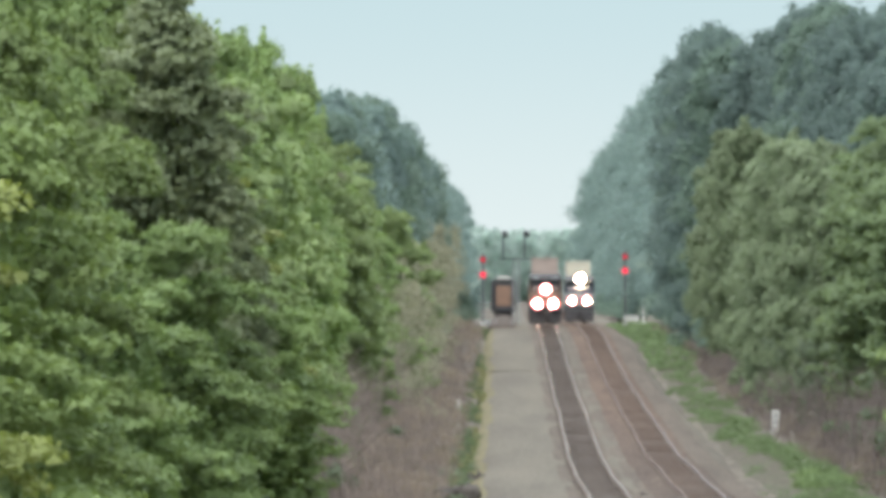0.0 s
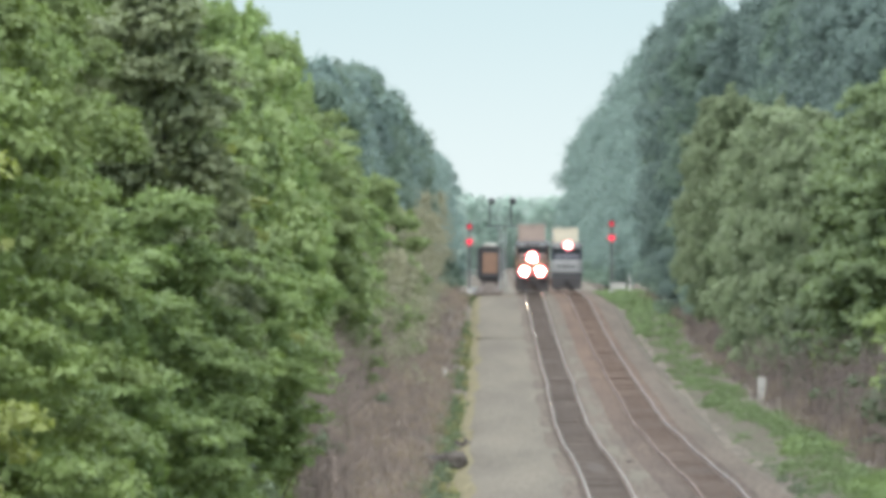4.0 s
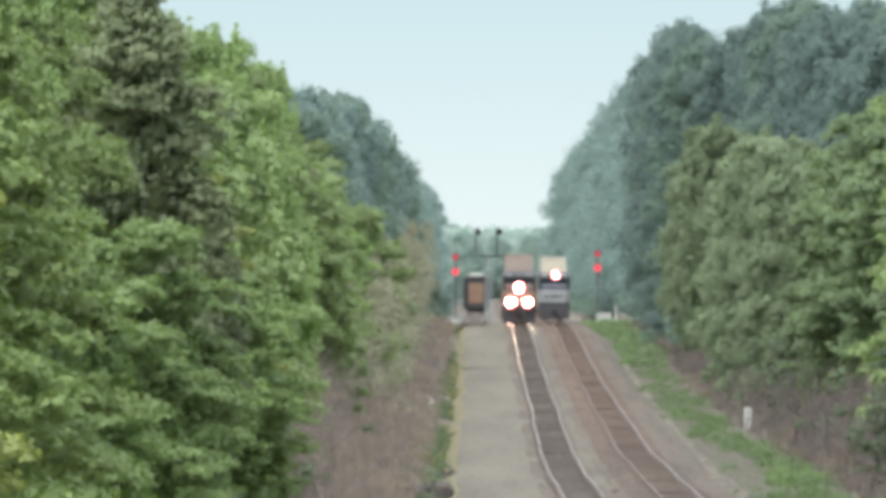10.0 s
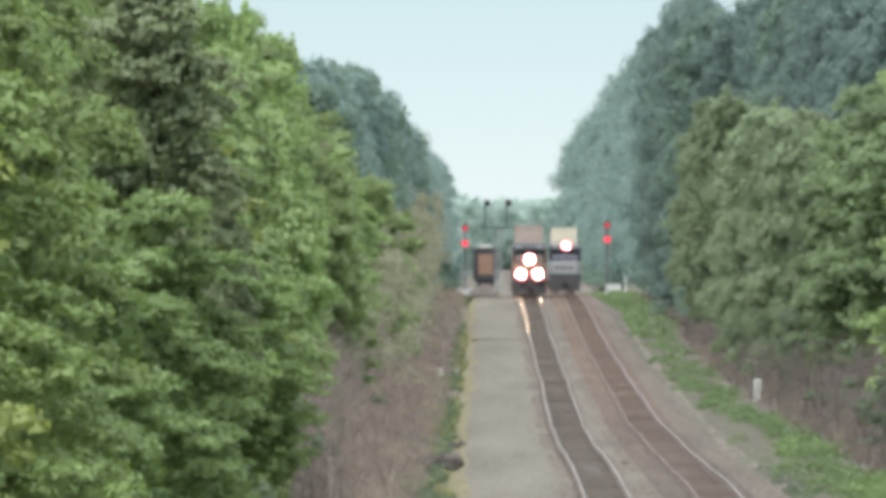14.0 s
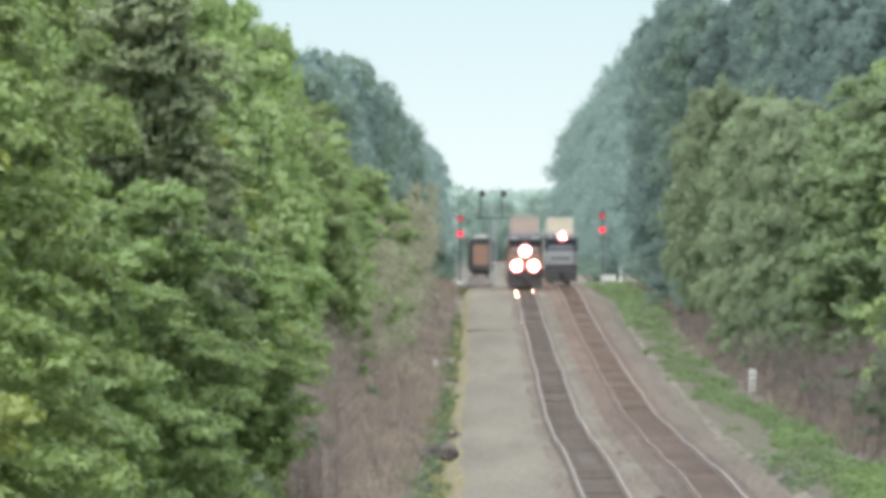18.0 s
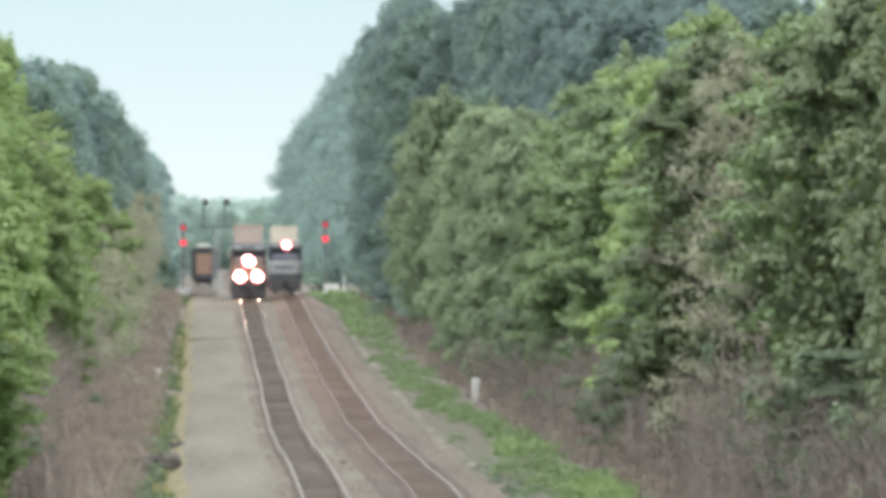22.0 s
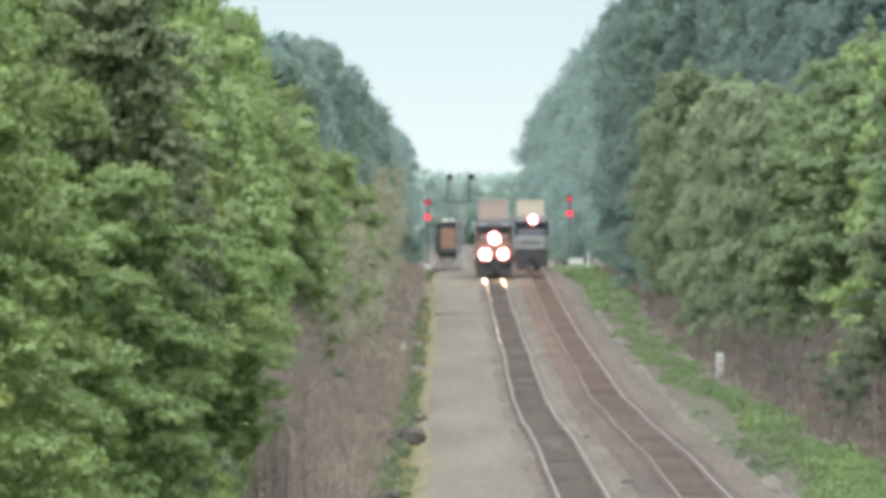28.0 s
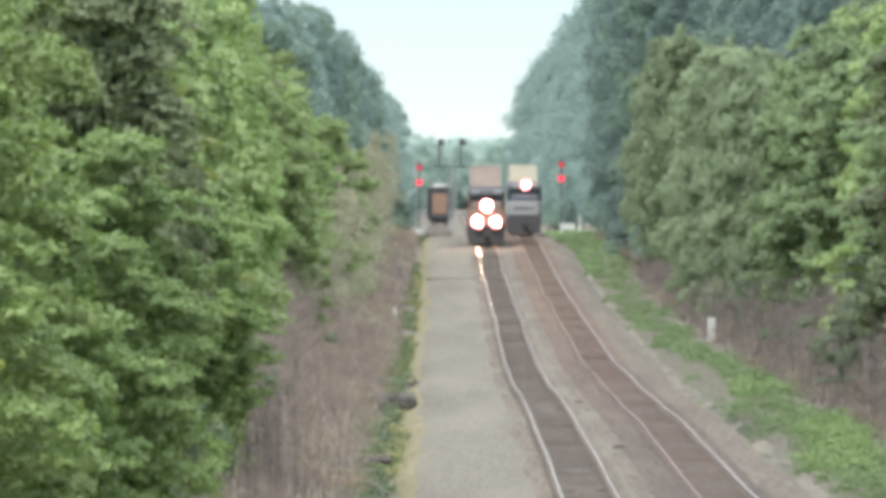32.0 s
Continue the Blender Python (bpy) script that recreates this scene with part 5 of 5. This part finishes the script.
# ---- line-side things ----
def marker_post(x, d, h, w, label, marks):
    root = thing("marker_post", Matrix.Translation((x, d, ground_z(x, d))), label, "post")
    bm = bmesh.new()
    box(bm, -w / 2, w / 2, -0.06, 0.06, -0.4, h, 0.03)
    part("board", bm, M_POSTWHITE, root)
    if marks:
        for z0, z1 in ((0.66, 0.86), (0.4, 0.58)):
            part("mark", box(bmesh.new(), -w * 0.16, w * 0.2, -0.072, -0.064, h * z0, h * z1), M_GREYBOX, root, "worn dark bar of lettering")


marker_post(14.25, 1090, 1.2, 0.4, "white marker post with dark marks standing in the grass", True)
marker_post(-3.1, 1224, 0.75, 0.3, "small white marker post beside the brush", False)


def cabinet(x, d, w, h, label, up=0.0):
    """A metal case with a lid, on four legs where it stands clear of the ground."""
    root = thing("equipment_cabinet", Matrix.Translation((x, d, ground_z(x, d))), label, "cabinet")
    bm = bmesh.new()
    box(bm, -w / 2, w / 2, -0.3, 0.3, up - (0.0 if up else 0.2), up + h, 0.03)
    part("body", bm, M_POSTWHITE if up else M_DULLWHITE, root)
    bm = bmesh.new()
    box(bm, -w / 2 - 0.06, w / 2 + 0.06, -0.36, 0.36, up + h, up + h + 0.07, 0.02)
    part("lid", bm, M_STEEL, root)
    if up:
        for sx in (-1, 1):
            for sy in (-0.24, 0.24):
                part("leg", box(bmesh.new(), sx * (w / 2 - 0.08) - 0.04, sx * (w / 2 - 0.08) + 0.04, sy - 0.04, sy + 0.04, -0.3, up), M_STEEL, root)


cabinet(12.3, 2050, 1.5, 0.6, "low white equipment cabinet on legs near the signal", 0.75)
marker_post(13.5, 2050, 2.0, 0.28, "white post near the signal cabinet", False)
cabinet(-2.4, 2140, 0.9, 0.7, "small white cabinet at the signal's foot")


def rubble(x, d, w, h, seed, label, name="scrap_heap"):
    """A low dark heap of broken sleepers and clods."""
    rng = random.Random(seed)
    root = thing(name, Matrix.Translation((x, d, bed_height(x, d)[1] if -1 < x < 9.5 else ground_z(x, d))), label, "debris")
    for i in range(7):
        bm = bmesh.new()
        bmesh.ops.create_icosphere(bm, subdivisions=2, radius=1.0)
        for v in bm.verts:
            v.co *= 1 + 0.35 * noise.noise(v.co * 1.7 + Vector((seed, i, 0)))
        r = w * rng.uniform(0.14, 0.3)
        at = Matrix.Translation((rng.uniform(-0.34, 0.34) * w, rng.uniform(-0.3, 0.3) * w, h * rng.uniform(0.1, 0.5)))
        bmesh.ops.transform(bm, matrix=at @ Matrix.Diagonal((r, r, h * rng.uniform(0.35, 0.6), 1)), verts=bm.verts)
        part("clod", bm, M_HEAP, root)


rubble(-2.05, 806, 1.8, 0.95, 3, "dark heap of rotten timber beside the gravel")
rubble(-1.43, 890, 0.9, 0.65, 4, "small dark heap of rotten timber beside the gravel")
rubble(-2.2, 650, 0.9, 0.4, 5, "low dark heap at the edge of the weeds")
rubble(-2.1, 560, 1.0, 0.35, 6, "low dark heap at the edge of the weeds")
rubble(5.75, 665, 0.5, 0.16, 7, "dark scrap lying on the gravel between the tracks", "scrap")
rubble(5.3, 800, 0.3, 0.12, 8, "small dark scrap lying on the gravel between the tracks", "scrap")


def dead_tree(x, d, height, seed, label):
    rng = random.Random(seed)
    root = thing("dead_tree", Matrix.Translation((x, d, ground_z(x, d) - 0.1)), label, "tree")
    bm = bmesh.new()
    top = Vector((rng.uniform(-0.5, 0.5), 0, height))
    limb(bm, [(0, 0, 0), tuple(top * 0.5 + Vector((0.2, 0, 0))), tuple(top)], 0.07, 0.015)
    part("trunk", bm, M_DEADWOOD, root)
    for i in range(14):
        f = rng.uniform(0.35, 0.95)
        p = top * f
        a = rng.uniform(0, 2 * math.pi)
        l = height * rng.uniform(0.15, 0.34)
        q = p + Vector((math.cos(a) * l, math.sin(a) * l, l * rng.uniform(0.1, 0.8)))
        bm = bmesh.new()
        limb(bm, [tuple(p), tuple((p + q) / 2 + Vector((0, 0, 0.15))), tuple(q)], 0.03, 0.008, 5)
        for j in range(3):
            e = p.lerp(q, rng.uniform(0.4, 0.9))
            limb(bm, [tuple(e), tuple(e + Vector((rng.gauss(0, 0.5), rng.gauss(0, 0.5), rng.uniform(0, 0.8))))], 0.025, 0.008, 4)
        part("branch", bm, M_DEADWOOD, root)


dead_tree(17.4, 690, 11.0, 1, "bleached leafless tree among the green ones")
dead_tree(17.0, 640, 7.5, 2, "bleached leafless tree leaning from the wood")
dead_tree(15.9, 560, 4.5, 3, "thin bleached leafless sapling at the wood's edge")


def bare_sapling(x, d, stems_, label):
    """Slender bleached stems; stems_: foot, tip (across and up from the foot of the first) and girth."""
    root = thing("dead_sapling", Matrix.Translation((x, d, ground_z(x, d) - 0.05)), label, "sapling", "dead saplings in the brush")
    for (x0, z0), (x1, z1), r in stems_:
        bm = bmesh.new()
        limb(bm, [(x0, 0, z0), ((x0 + x1) / 2 + 0.02, 0.05, (z0 + z1) / 2), (x1, 0.0, z1)], r, r * 0.6, 6)
        part("stem", bm, M_BLEACHED, root)


bare_sapling(-5.05, 485, (((0.0, 0.0), (0.0, 1.75), 0.05), ((0.0, 0.3), (0.35, 0.75), 0.02)), "slender bleached dead sapling standing in the brush")
bare_sapling(-5.4, 486, (((0.0, 0.0), (-0.08, 1.3), 0.045), ((-0.08, 1.2), (-0.75, 1.36), 0.035), ((-0.5, 1.3), (-0.62, 1.05), 0.02)), "bent bleached dead sapling leaning in the brush")


def cross_strip(x0, x1, d):
    """A low brown strip laid across the gravel."""
    x, z = line_at(d)
    root = thing("cross_strip", Matrix.Translation((x - 3.88, d, z - 0.26)), "low brown strip of slabs laid across the gravel", "trough", "cable troughs")
    part("base", box(bmesh.new(), x0, x1, -0.25, 0.25, -0.1, 0.02, 0.02), M_BED_C, root)
    n = int((x1 - x0) / 0.6)
    for i in range(n):
        w = (x1 - x0) / n
        part("strip_slab", box(bmesh.new(), x0 + i * w + 0.01, x0 + (i + 1) * w - 0.01, -0.28, 0.28, 0.02, 0.05, 0.01), M_BED_C, root)


# strips built for a thin darker line across the gravel
cross_strip(-1.0, 2.7, 1455.0)
cross_strip(5.0, 6.4, 1455.0)
cross_strip(8.8, 10.0, 1455.0)


# ---- what moves ----
def motions():
    for ob, off, back, up, front, speed in TRAIN:
        rows = []
        for t in range(0, 33, 4):
            d = front - speed * t + back
            x, z = line_at(d)
            x2, z2 = line_at(d + 12)
            rows.append((float(t), pose(x + off, d, z + up, math.degrees(math.atan2(z2 - z, 12)), 0, -math.degrees(math.atan2(x2 - x, 12)))))
        walk(ob, rows)
    # the second train's ditch lights are drawn back into its nose and go dark
    for can in RIGHT_DITCH:
        x, y, z = can.location
        walk(can, [(0.0, pose(x, y, z)), (2.4, pose(x, y, z)), (3.4, pose(x, y + 1.0, z)), (32.0, pose(x, y + 1.0, z))])
    # its headlamp is dipped: the bulb is drawn back into the lamp
    for part_ in RIGHT_LOCO.children_recursive:
        if part_.name.startswith("bulb"):
            walk(part_, [(0.0, pose(0, -0.03, 0)), (0.6, pose(0, -0.03, 0)), (1.3, pose(0, 0.6, 0)), (32.0, pose(0, 0.6, 0))])


motions()
